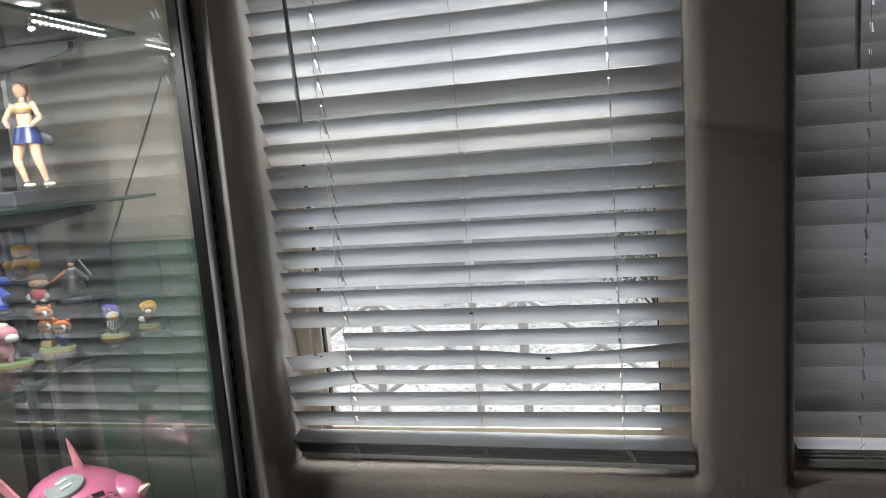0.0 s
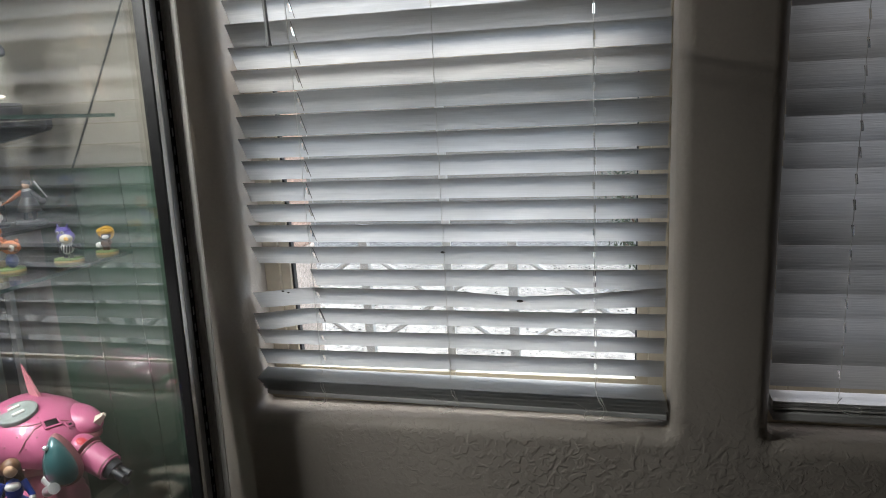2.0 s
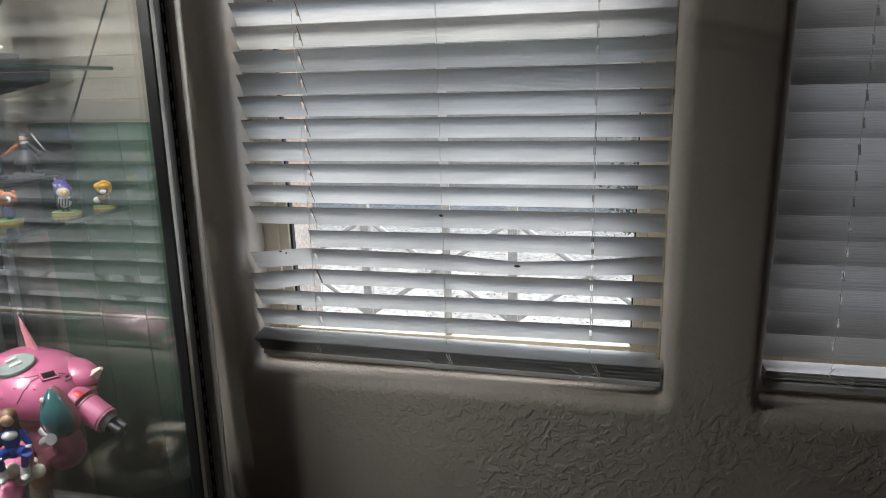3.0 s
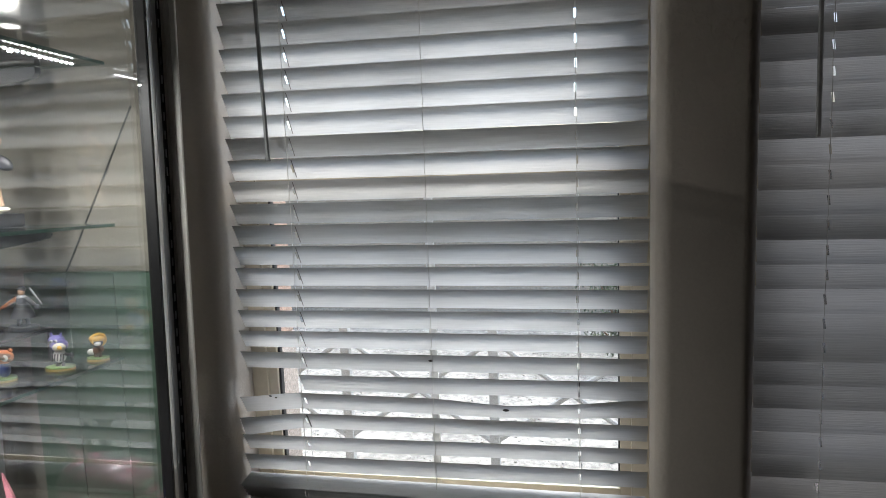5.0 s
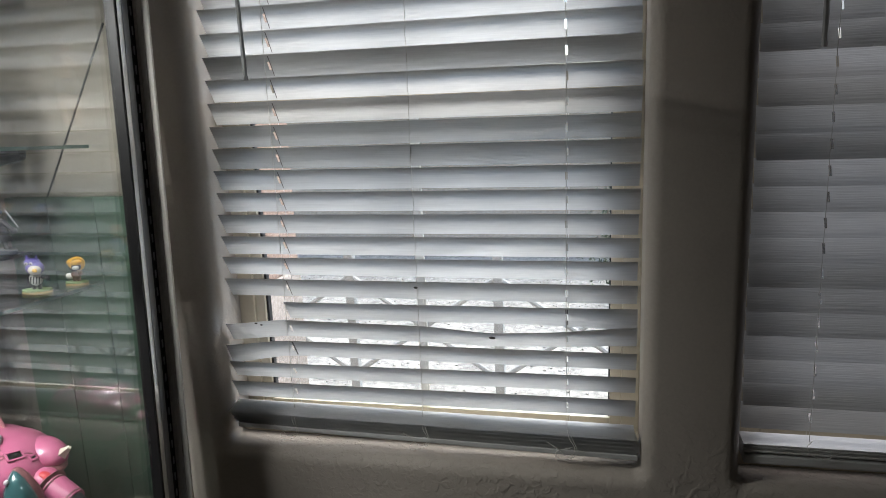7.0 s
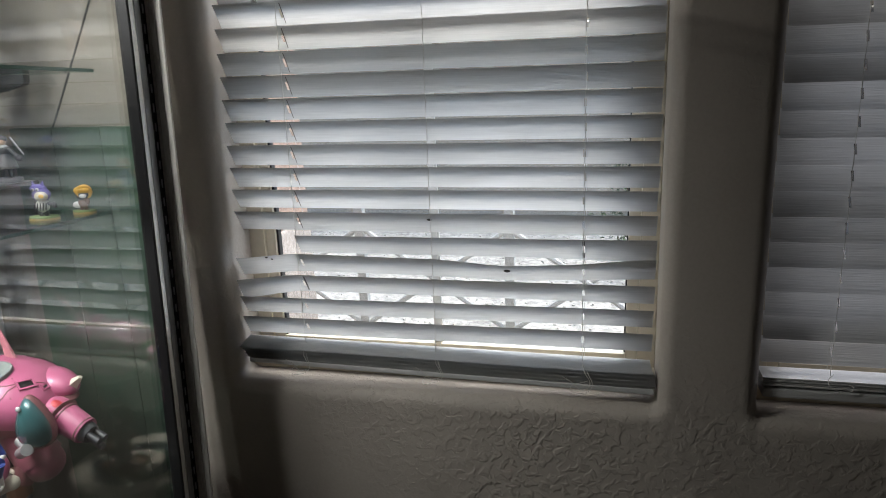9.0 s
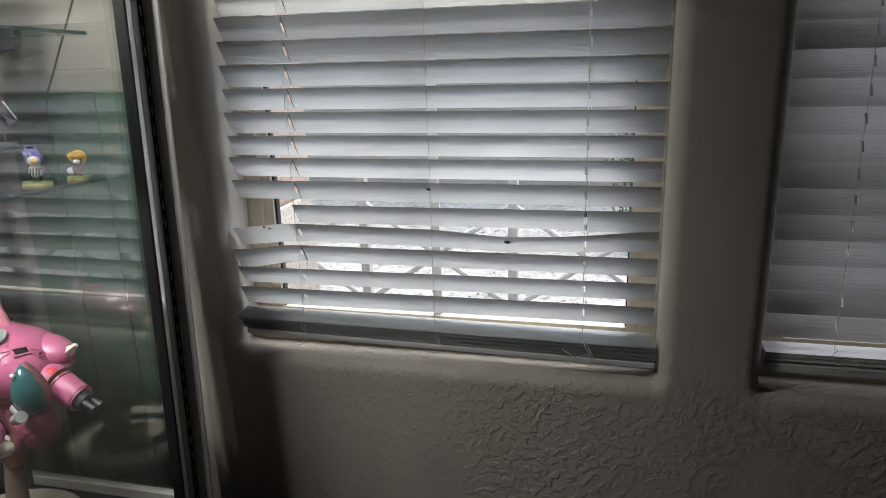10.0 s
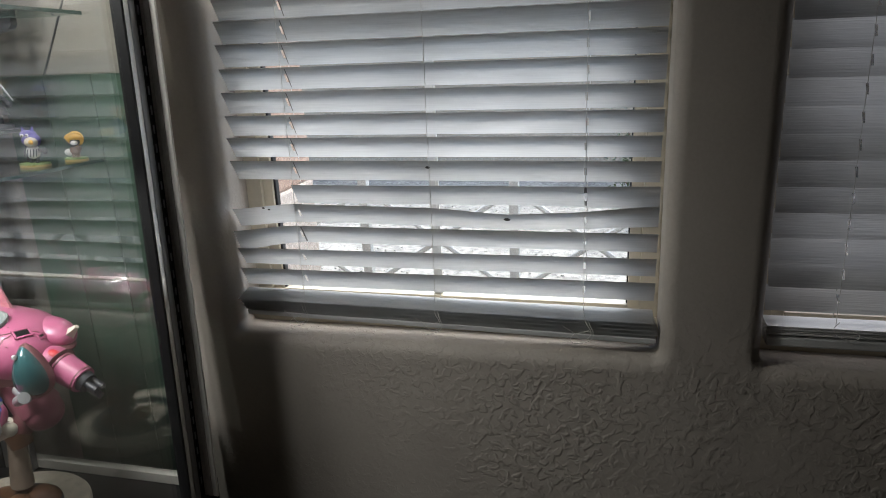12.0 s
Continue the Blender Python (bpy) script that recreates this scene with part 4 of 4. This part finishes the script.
def dancing_doll():
    """A tall doll in a short blue wrap, on a flat dark stand."""
    bm = bmesh.new()
    for s, knee, foot in ((-1, (-0.020, -0.006, 0.052), (-0.010, -0.004, 0.014)), (1, (0.016, -0.004, 0.052), (0.024, 0.0, 0.014))):
        hip = (s * 0.009, 0, 0.098)
        rod(bm, knee, hip, 0.0075, 0.0115, 0)
        rod(bm, foot, knee, 0.0042, 0.0075, 0)
        ball(bm, knee, 0.0076, 0, seg=10)
        ball(bm, (foot[0] + 0.006, foot[1] - 0.004, 0.008), (0.011, 0.005, 0.004), 3, seg=10)
        rod(bm, (foot[0] - 0.003, foot[1], 0.001), (foot[0] - 0.001, foot[1], 0.012), 0.0016, 0.003, 3, seg=8)
    ball(bm, (0, 0, 0.100), (0.019, 0.014, 0.015), 0)
    lathe(bm, ((0.026, 0.080), (0.023, 0.094), (0.018, 0.108)), seg=20, mat=1, squash=0.75)
    ball(bm, (0, 0, 0.122), (0.013, 0.010, 0.020), 0)
    ball(bm, (0, -0.004, 0.140), (0.017, 0.012, 0.011), 0)
    ball(bm, (0, -0.005, 0.139), (0.0175, 0.011, 0.006), 4)
    for s in (-1, 1):
        rod(bm, (s * 0.017, 0, 0.148), (s * 0.032, -0.006, 0.122), 0.0055, 0.0042, 0)
        rod(bm, (s * 0.032, -0.006, 0.122), (s * 0.020, -0.018, 0.110), 0.0042, 0.0034, 0)
    rod(bm, (0, 0, 0.148), (0, 0, 0.160), 0.005, mat=0)
    ball(bm, (0, -0.002, 0.170), (0.010, 0.011, 0.012), 0)
    ball(bm, (-0.001, 0.003, 0.174), (0.0125, 0.012, 0.012), 2)
    for k in range(5):
        rod(bm, (-0.006 + 0.003 * k, 0.010, 0.170), (-0.014 + 0.007 * k, 0.014, 0.128), 0.005, 0.002, 2, seg=8)
    ball(bm, (0.024, 0.010, 0.088), (0.020, 0.007, 0.012), 5, m=pose(0, 0, 0, 0, 30, 0))
    ob = finish("doll", bm, [SKIN, NAVY, BROWN, CREAM, YELLOW, CHARCOAL], True)
    placed(ob, -0.922, 1.05, SHELVES[1] + 0.024, 10)
    return tagged(ob, "tall doll in a blue wrap with brown hair", "doll")


bm = bmesh.new()
box(bm, -1.10, -0.895, 0.975, 1.10, 0.0, 0.024, 0.003)
tagged(placed(finish("doll_stand", bm, CHARCOAL), 0, 0, SHELVES[1]), "flat dark grey stand under the doll", "stand")
dancing_doll()


# ---------------------------------------------------------------- the toy robot on the cabinet floor
def round_plinth():
    top = tagged(empty("round_stand", m=CAB @ pose(-0.950, 0.985, CZ0)), "round cream and black stand with ring markings", "stand")
    bm = bmesh.new()
    lathe(bm, ((0.142, 0), (0.145, 0.004), (0.145, 0.022), (0.142, 0.026)), seg=64)
    part("disc", bm, CREAM, top, smooth=True)
    bm = bmesh.new()
    for r0, r1 in ((0.065, 0.098),):
        for k in range(56):
            a, b = 2 * math.pi * k / 56, 2 * math.pi * (k + 1) / 56
            bm.faces.new([bm.verts.new((r * math.cos(t), r * math.sin(t), z)) for r, t, z in ((r0, a, 0.0272), (r1, a, 0.0272), (r1, b, 0.0272), (r0, b, 0.0272))])
    bmesh.ops.remove_doubles(bm, verts=bm.verts, dist=1e-5)
    bmesh.ops.solidify(bm, geom=bm.faces[:], thickness=0.002)
    part("ring", bm, CHARCOAL, top, "dark painted ring")
    return top


def toy_robot():
    base = Vector((-0.950, 0.985, CZ0 + 0.0285))
    top = tagged(empty("toy_robot", m=CAB @ Matrix.Translation(base)), "large pink toy robot with teal canopy and side guns", "toy robot")

    def put(name, bm, mats, lab="", parent=top):
        bmesh.ops.transform(bm, matrix=Matrix.Translation(-base), verts=bm.verts)
        return part(name, bm, mats, parent, lab, True)

    bc = Vector((-0.932, 1.050, 0.792))
    RX, RY, RZ = 0.086, 0.086, 0.059

    def hull(turn, rise, out=0.0):
        """A point on the hull by compass turn (from +x towards +y) and rise, in degrees, and a pose there with z outwards."""
        def at(t, e):
            t, e = radians(t), radians(e)
            r, z = abs(math.cos(e)) ** 0.75, math.sin(e)
            square = lambda c: math.copysign(abs(c) ** 0.78, c)
            p = Vector((RX * r * square(math.cos(t)), RY * r * square(math.sin(t)), RZ * z))
            u = p.x / RX
            p.x += 0.008 * max(0, u) ** 2
            p.z += 0.018 * max(0, -u) - 0.016 * max(0, u) ** 2
            return bc + p
        p = at(turn, rise)
        du, dv = at(turn + 1, rise) - p, at(turn, rise + 1) - p
        nrm = du.cross(dv).normalized()
        side = du.normalized()
        m = Matrix((side, nrm.cross(side), nrm)).transposed().to_4x4()
        return Matrix.Translation(p + nrm * out) @ m

    bm = bmesh.new()
    rings = []
    for k in range(25):
        e = -89 + 178 * k / 24
        rings.append([bm.verts.new(hull(360 * j / 48, e).translation) for j in range(48)])
    for p, q in zip(rings, rings[1:]):
        for j in range(48):
            bm.faces.new((p[j], p[(j + 1) % 48], q[(j + 1) % 48], q[j]))
    bm.faces.new(rings[0]), bm.faces.new(rings[-1])
    put("hull", bm, PINK, "rounded pink hull")
    bm = bmesh.new()
    lathe(bm, ((0.05, -0.070), (0.086, -0.050), (0.094, -0.034), (0.08, -0.02)), bc, seg=36, squash=0.85)
    put("skirt", bm, MAROON, "dark maroon underside")
    # panel seams
    for path in ([(-70, 5), (-62, 25), (-50, 42), (-30, 52)], [(-30, 52), (-5, 45), (10, 30), (20, 5)], [(-118, 0), (-110, 25), (-95, 45), (-80, 60)], [(-42, -8), (-30, 6), (-14, 12), (4, 8)], [(-95, 45), (-60, 48), (-30, 52)]):
        pts = [hull(t, e, -0.0002).translation - base for t, e in path]
        fine = []
        for (t0, e0), (t1, e1) in zip(path, path[1:]):
            fine += [hull(t0 + (t1 - t0) * k / 4, e0 + (e1 - e0) * k / 4, -0.0002).translation - base for k in range(4)]
        cord("seam", fine + [pts[-1]], 0.0011, MAROON, top, "dark panel seam")
    tip = hull(-88, 70, 0.0005)
    bm = bmesh.new()
    lathe(bm, ((0.032, -0.008), (0.034, 0.0), (0.033, 0.002), (0.029, 0.0028), (0.027, 0.0015), (0.006, 0.002)), seg=36)
    bmesh.ops.transform(bm, matrix=tip, verts=bm.verts)
    cap = put("hatch", bm, HATCH, "round frosted grey hatch")
    for x in (-0.012, 0.010):
        bm = bmesh.new()
        box(bm, x - 0.003, x + 0.003, -0.010, 0.010, 0.002, 0.006, 0.001, m=pose(0, 0, 0, 0, 0, -30))
        bmesh.ops.transform(bm, matrix=tip, verts=bm.verts)
        put("hatch_grip", bm, WHITE, "", cap)
    for t, e, w in ((-22, 48, 0.011), (-100, 28, 0.012), (-2, 36, 0.004)):
        bm = bmesh.new()
        box(bm, -w, w, -w * 0.5, w * 0.5, -0.003, 0.0012, 0.001, m=hull(t, e))
        put("vent", bm, BLACK, "black air vent")
        rim = bmesh.new()
        w2, h2 = w + 0.004, w * 0.5 + 0.004
        for x0, x1, y0, y1 in ((-w2, w2, w * 0.5 + 0.0005, h2), (-w2, w2, -h2, -w * 0.5 - 0.0005), (-w2, -w - 0.0005, -h2, h2), (w + 0.0005, w2, -h2, h2)):
            box(rim, x0, x1, y0, y1, -0.003, 0.0018, 0.0006, m=hull(t, e))
        put("vent_frame", rim, PINK, "raised pink vent surround")
    for t, e in ((-16, 16), (-20, 9), (-18, 3)):
        bm = bmesh.new()
        box(bm, -0.005, 0.005, -0.0012, 0.0012, -0.001, 0.0005, 0, m=hull(t, e) @ pose(0, 0, 0, 0, 0, 60))
        put("marking", bm, MAROON, "dark painted marking")
    # a looping dark line painted on the flank, and rivets
    loop = []
    for k in range(15):
        u = k / 14
        loop.append(hull(-30 + 14 * u + 5 * math.sin(9 * u), 24 - 26 * u + 3 * math.cos(11 * u), 0.0002).translation - base)
    cord("painted_line", loop, 0.0011, RED, top, "dark red painted scrawl")
    for t, e in ((-62, 12), (-72, 30), (-48, 30), (-20, 28), (-110, 44), (-40, 60), (-12, 42), (-85, 12)):
        bm = bmesh.new()
        lathe(bm, ((0.0016, -0.001), (0.0016, 0.0006), (0.001, 0.0012)), seg=10)
        bmesh.ops.transform(bm, matrix=hull(t, e), verts=bm.verts)
        put("rivet", bm, MAROON)
    # two swept fins
    for x, lean, yy in ((-0.930, 0.0, 1.075), (-1.02, -0.05, 1.0)):
        bm = bmesh.new()
        rings = []
        for u, w, t in ((0, 0.013, 0.006), (0.35, 0.0095, 0.0045), (0.75, 0.005, 0.003), (1, 0.0015, 0.001)):
            cx, cz = x - 0.010 - 0.028 * u + lean * u, 0.824 + 0.088 * u
            rings.append([bm.verts.new((cx + a * w, yy + b * t, cz)) for a, b in ((-1, -0.6), (-1, 0.6), (1, 0.6), (1, -0.6))])
        for p, q in zip(rings, rings[1:]):
            for n in range(4):
                bm.faces.new((p[n], p[(n + 1) % 4], q[(n + 1) % 4], q[n]))
        bm.faces.new(rings[0]), bm.faces.new(rings[-1])
        put("fin", bm, PINK_SOFT, "swept pink fin")
    # shoulder pod
    bm = bmesh.new()
    ball(bm, (-0.862, 1.082, 0.808), (0.046, 0.032, 0.024), 0, pose(0, 0, 0, 0, 14, -10), 24)
    pod = put("shoulder_pod", bm, PINK, "pink shoulder pod")
    bm = bmesh.new()
    rod(bm, (-0.828, 1.078, 0.804), (-0.802, 1.074, 0.824), 0.012, 0.004, seg=4)
    put("pod_fin", bm, CREAM, "pale tail fin", pod)
    bm = bmesh.new()
    ball(bm, (-0.858, 1.078, 0.792), (0.042, 0.028, 0.012), 0, pose(0, 0, 0, 0, 14, -10))
    put("pod_base", bm, MAROON, "", pod)
    # canopy bubble on the flank, tapering to its top
    for name, mat, rr, grow, lab in (("canopy_frame", MAROON, (0.029, 0.024, 0.047), 0.0, "dark canopy surround"), ("canopy", TEAL, (0.027, 0.028, 0.0445), 0.004, "glossy teal canopy bubble")):
        bm = bmesh.new()
        ball(bm, (0, 0, 0), rr, seg=28)
        for v in bm.verts:
            k = 1 - 0.38 * max(-1, min(1, v.co.z / rr[2]))
            v.co.x *= k
            v.co.x -= 0.12 * v.co.z
        bmesh.ops.transform(bm, matrix=Matrix.Translation((-0.830, 0.990 - grow, 0.776)) @ pose(0, 0, 0, -14, 0, 38), verts=bm.verts)
        put(name, bm, mat, lab)
    bm = bmesh.new()
    lathe(bm, ((0.0042, -0.003), (0.0042, 0.001), (0.003, 0.002), (0.001, 0.002)), seg=18)
    bmesh.ops.transform(bm, matrix=Matrix.Translation((-0.836, 0.966, 0.808)) @ pose(0, 0, 0, 62, 0, 30), verts=bm.verts)
    put("canopy_bolt", bm, SILVER, "round silver canopy bolt")
    # gun arm
    bm = bmesh.new()
    a, b = Vector((-0.836, 1.045, 0.766)), Vector((-0.776, 1.04, 0.738))
    rod(bm, a, b, 0.029, 0.024, seg=20)
    ball(bm, a, (0.030, 0.028, 0.029))
    arm = put("gun_arm", bm, PINK, "pink gun arm")
    bm = bmesh.new()
    ball(bm, a + Vector((0.012, -0.010, 0.0215)), (0.011, 0.008, 0.004), m=pose(0, 0, 0, 20, 26, 0))
    put("red_panel", bm, RED, "red shoulder panel", arm)
    bm = bmesh.new()
    d = (b - a).normalized()
    rod(bm, b - d * 0.004, b + d * 0.012, 0.020, 0.017, seg=16)
    put("gun_housing", bm, CHARCOAL, "dark gun housing", arm)
    for u, rr in ((0.30, 0.0287), (0.93, 0.0252)):
        bm = bmesh.new()
        lathe(bm, ((rr - 0.002, -0.0016), (rr, -0.0012), (rr, 0.0012), (rr - 0.002, 0.0016)), seg=28)
        bmesh.ops.transform(bm, matrix=Matrix.Translation(a + (b - a) * u) @ (b - a).to_track_quat("Z", "Y").to_matrix().to_4x4(), verts=bm.verts)
        put("seam_ring", bm, MAROON, "dark seam ring", arm)
    bm = bmesh.new()
    box(bm, 0.022, 0.026, -0.004, 0.004, -0.005, 0.005, 0.0008, m=Matrix.Translation(a + (b - a) * 0.55) @ (b - a).to_track_quat("Z", "Y").to_matrix().to_4x4() @ pose(0, 0, 0, 0, 0, -100))
    put("marking", bm, MAROON, "small dark red marking", arm)
    for k in range(3):
        t = 2 * math.pi * k / 3 + 0.5
        off = Vector((0.0, math.cos(t), math.sin(t))) * 0.009
        bm = bmesh.new()
        rod(bm, b + off + d * 0.010, b + off + d * 0.038, 0.0058, 0.0064, seg=14)
        put("gun_barrel", bm, CHARCOAL, "dark gun barrel", arm)
    bm = bmesh.new()
    lathe(bm, ((0.026, -0.006), (0.033, 0.0), (0.026, 0.006)), seg=24)
    bmesh.ops.transform(bm, matrix=Matrix.Translation(a + d * 0.012) @ d.to_track_quat("Z", "Y").to_matrix().to_4x4(), verts=bm.verts)
    put("arm_joint", bm, MAROON, "", arm)
    bm = bmesh.new()
    rod(bm, (-0.862, 0.985, 0.740), (-0.832, 0.972, 0.728), 0.010, 0.007, seg=12)
    put("strut", bm, SILVER, "silver strut")
    # second gun arm, pointing out to the front, and its cream struts
    bm = bmesh.new()
    a2, b2 = Vector((-0.885, 0.940, 0.708)), Vector((-0.828, 0.850, 0.674))
    d2 = (b2 - a2).normalized()
    rod(bm, a2, b2, 0.028, 0.024, seg=20)
    ball(bm, a2, 0.029)
    arm2 = put("gun_arm", bm, PINK, "pink gun arm")
    bm = bmesh.new()
    rod(bm, b2 - d2 * 0.004, b2 + d2 * 0.012, 0.020, 0.017, seg=16)
    put("gun_housing", bm, CHARCOAL, "dark gun housing", arm2)
    for k in range(3):
        t = 2 * math.pi * k / 3 + 0.5
        off = Vector((math.cos(t), 0.3 * math.cos(t), math.sin(t))) * 0.009
        bm = bmesh.new()
        rod(bm, b2 + off + d2 * 0.010, b2 + off + d2 * 0.036, 0.0058, 0.0064, seg=14)
        put("gun_barrel", bm, CHARCOAL, "dark gun barrel", arm2)
    for p, q in (((-0.835, 0.885, 0.722), (-0.885, 0.910, 0.640)), ((-0.885, 0.910, 0.640), (-0.900, 0.925, 0.560)), ((-0.800, 0.900, 0.716), (-0.845, 0.885, 0.690))):
        bm = bmesh.new()
        rod(bm, p, q, 0.010, 0.008, seg=12)
        ball(bm, p, 0.012, seg=12)
        put("strut", bm, CREAM, "cream plastic strut")
    bm = bmesh.new()
    rod(bm, (-0.845, 0.965, 0.728), (-0.820, 0.955, 0.742), 0.009, 0.010, seg=14)
    put("piston", bm, SILVER, "chrome piston")
    # legs
    for s, (hx, hy), (kx, ky), (fx, fy) in ((1, (-0.92, 1.02), (-0.872, 1.03), (-0.945, 1.03)), (-1, (-1.03, 0.96), (-1.06, 0.90), (-1.06, 0.93))):
        bm = bmesh.new()
        rod(bm, (hx, hy, 0.76), (kx, ky, 0.680), 0.030, 0.040, seg=18)
        ball(bm, (kx, ky, 0.676), (0.042, 0.038, 0.036))
        thigh = put("thigh", bm, THIGH, "dusty pink thigh armour")
        bm = bmesh.new()
        rod(bm, (kx + 0.004, ky - 0.004, 0.724), (kx - 0.016, ky - 0.030, 0.650), 0.024, 0.018, seg=14)
        put("thigh_guard", bm, MAROON, "dark maroon thigh plate", thigh)
        bm = bmesh.new()
        rod(bm, (kx - 0.035, ky - 0.040, 0.668), (kx - 0.033, ky - 0.046, 0.666), 0.017, 0.015, seg=18)
        put("knee_cap", bm, CREAM, "round cream knee cap", thigh)
        bm = bmesh.new()
        rod(bm, (kx - 0.065, ky, 0.640), (fx, fy, 0.515), 0.014, 0.020, seg=14)
        shin = put("shin", bm, SHIN, "beige and brown shin")
        bm = bmesh.new()
        rod(bm, (kx - 0.068, ky - 0.002, 0.650), (kx - 0.055, ky, 0.600), 0.024, 0.020, seg=14)
        put("shin_guard", bm, BROWN, "dark brown shin guard", shin)
        for dx, dy in ((0.045, 0.02), (-0.045, 0.0), (0.01, -0.05)):
            bm = bmesh.new()
            ball(bm, (fx + dx * 0.6, fy + dy * 0.6, 0.488), (0.018 + abs(dx) * 0.5, 0.016 + abs(dy) * 0.5, 0.018))
            for v in bm.verts:
                v.co.z = max(v.co.z, base.z + 0.0005)
            put("toe", bm, BROWN, "dark brown toe")


def pilot_doll():
    bm = bmesh.new()
    for s in (-1, 1):
        rod(bm, (s * 0.012, 0, 0.125), (s * 0.026 + 0.006, -0.042, 0.138), 0.012, 0.010, 0)
        rod(bm, (s * 0.026 + 0.006, -0.042, 0.138), (s * 0.020, -0.020, 0.098), 0.010, 0.007, 0)
        rod(bm, (s * 0.020, -0.020, 0.100), (s * 0.020, -0.022, 0.080), 0.009, 0.010, 1)
        ball(bm, (s * 0.020, -0.028, 0.080), (0.009, 0.016, 0.006), 1, seg=12)
        rod(bm, (s * 0.018, 0, 0.172), (s * 0.034, -0.012, 0.140), 0.007, 0.006, 0)
        rod(bm, (s * 0.034, -0.012, 0.140), (s * 0.020, -0.034, 0.128), 0.006, 0.006, 1)
    ball(bm, (0, 0, 0.128), (0.019, 0.015, 0.016), 0)
    ball(bm, (0, 0, 0.155), (0.017, 0.013, 0.024), 0)
    ball(bm, (0, -0.006, 0.165), (0.015, 0.012, 0.010), 1)
    ball(bm, (0, -0.003, 0.200), (0.0135, 0.014, 0.016), 2)
    ball(bm, (0, 0.004, 0.204), (0.018, 0.018, 0.017), 3)
    for k in range(6):
        rod(bm, (-0.010 + 0.004 * k, 0.014, 0.200), (-0.018 + 0.007 * k, 0.020, 0.150), 0.006, 0.002, 3, seg=8)
    for v in bm.verts:
        v.co = (v.co - Vector((0, 0, 0.074))) * 0.78
    ob = finish("doll", bm, [SUIT, WHITE, SKIN, BROWN], True)
    placed(ob, -0.826, 0.890, 0.716, 35)
    return tagged(ob, "crouching doll in a deep blue and white suit on the robot", "doll")


round_plinth()
toy_robot()
pilot_doll()
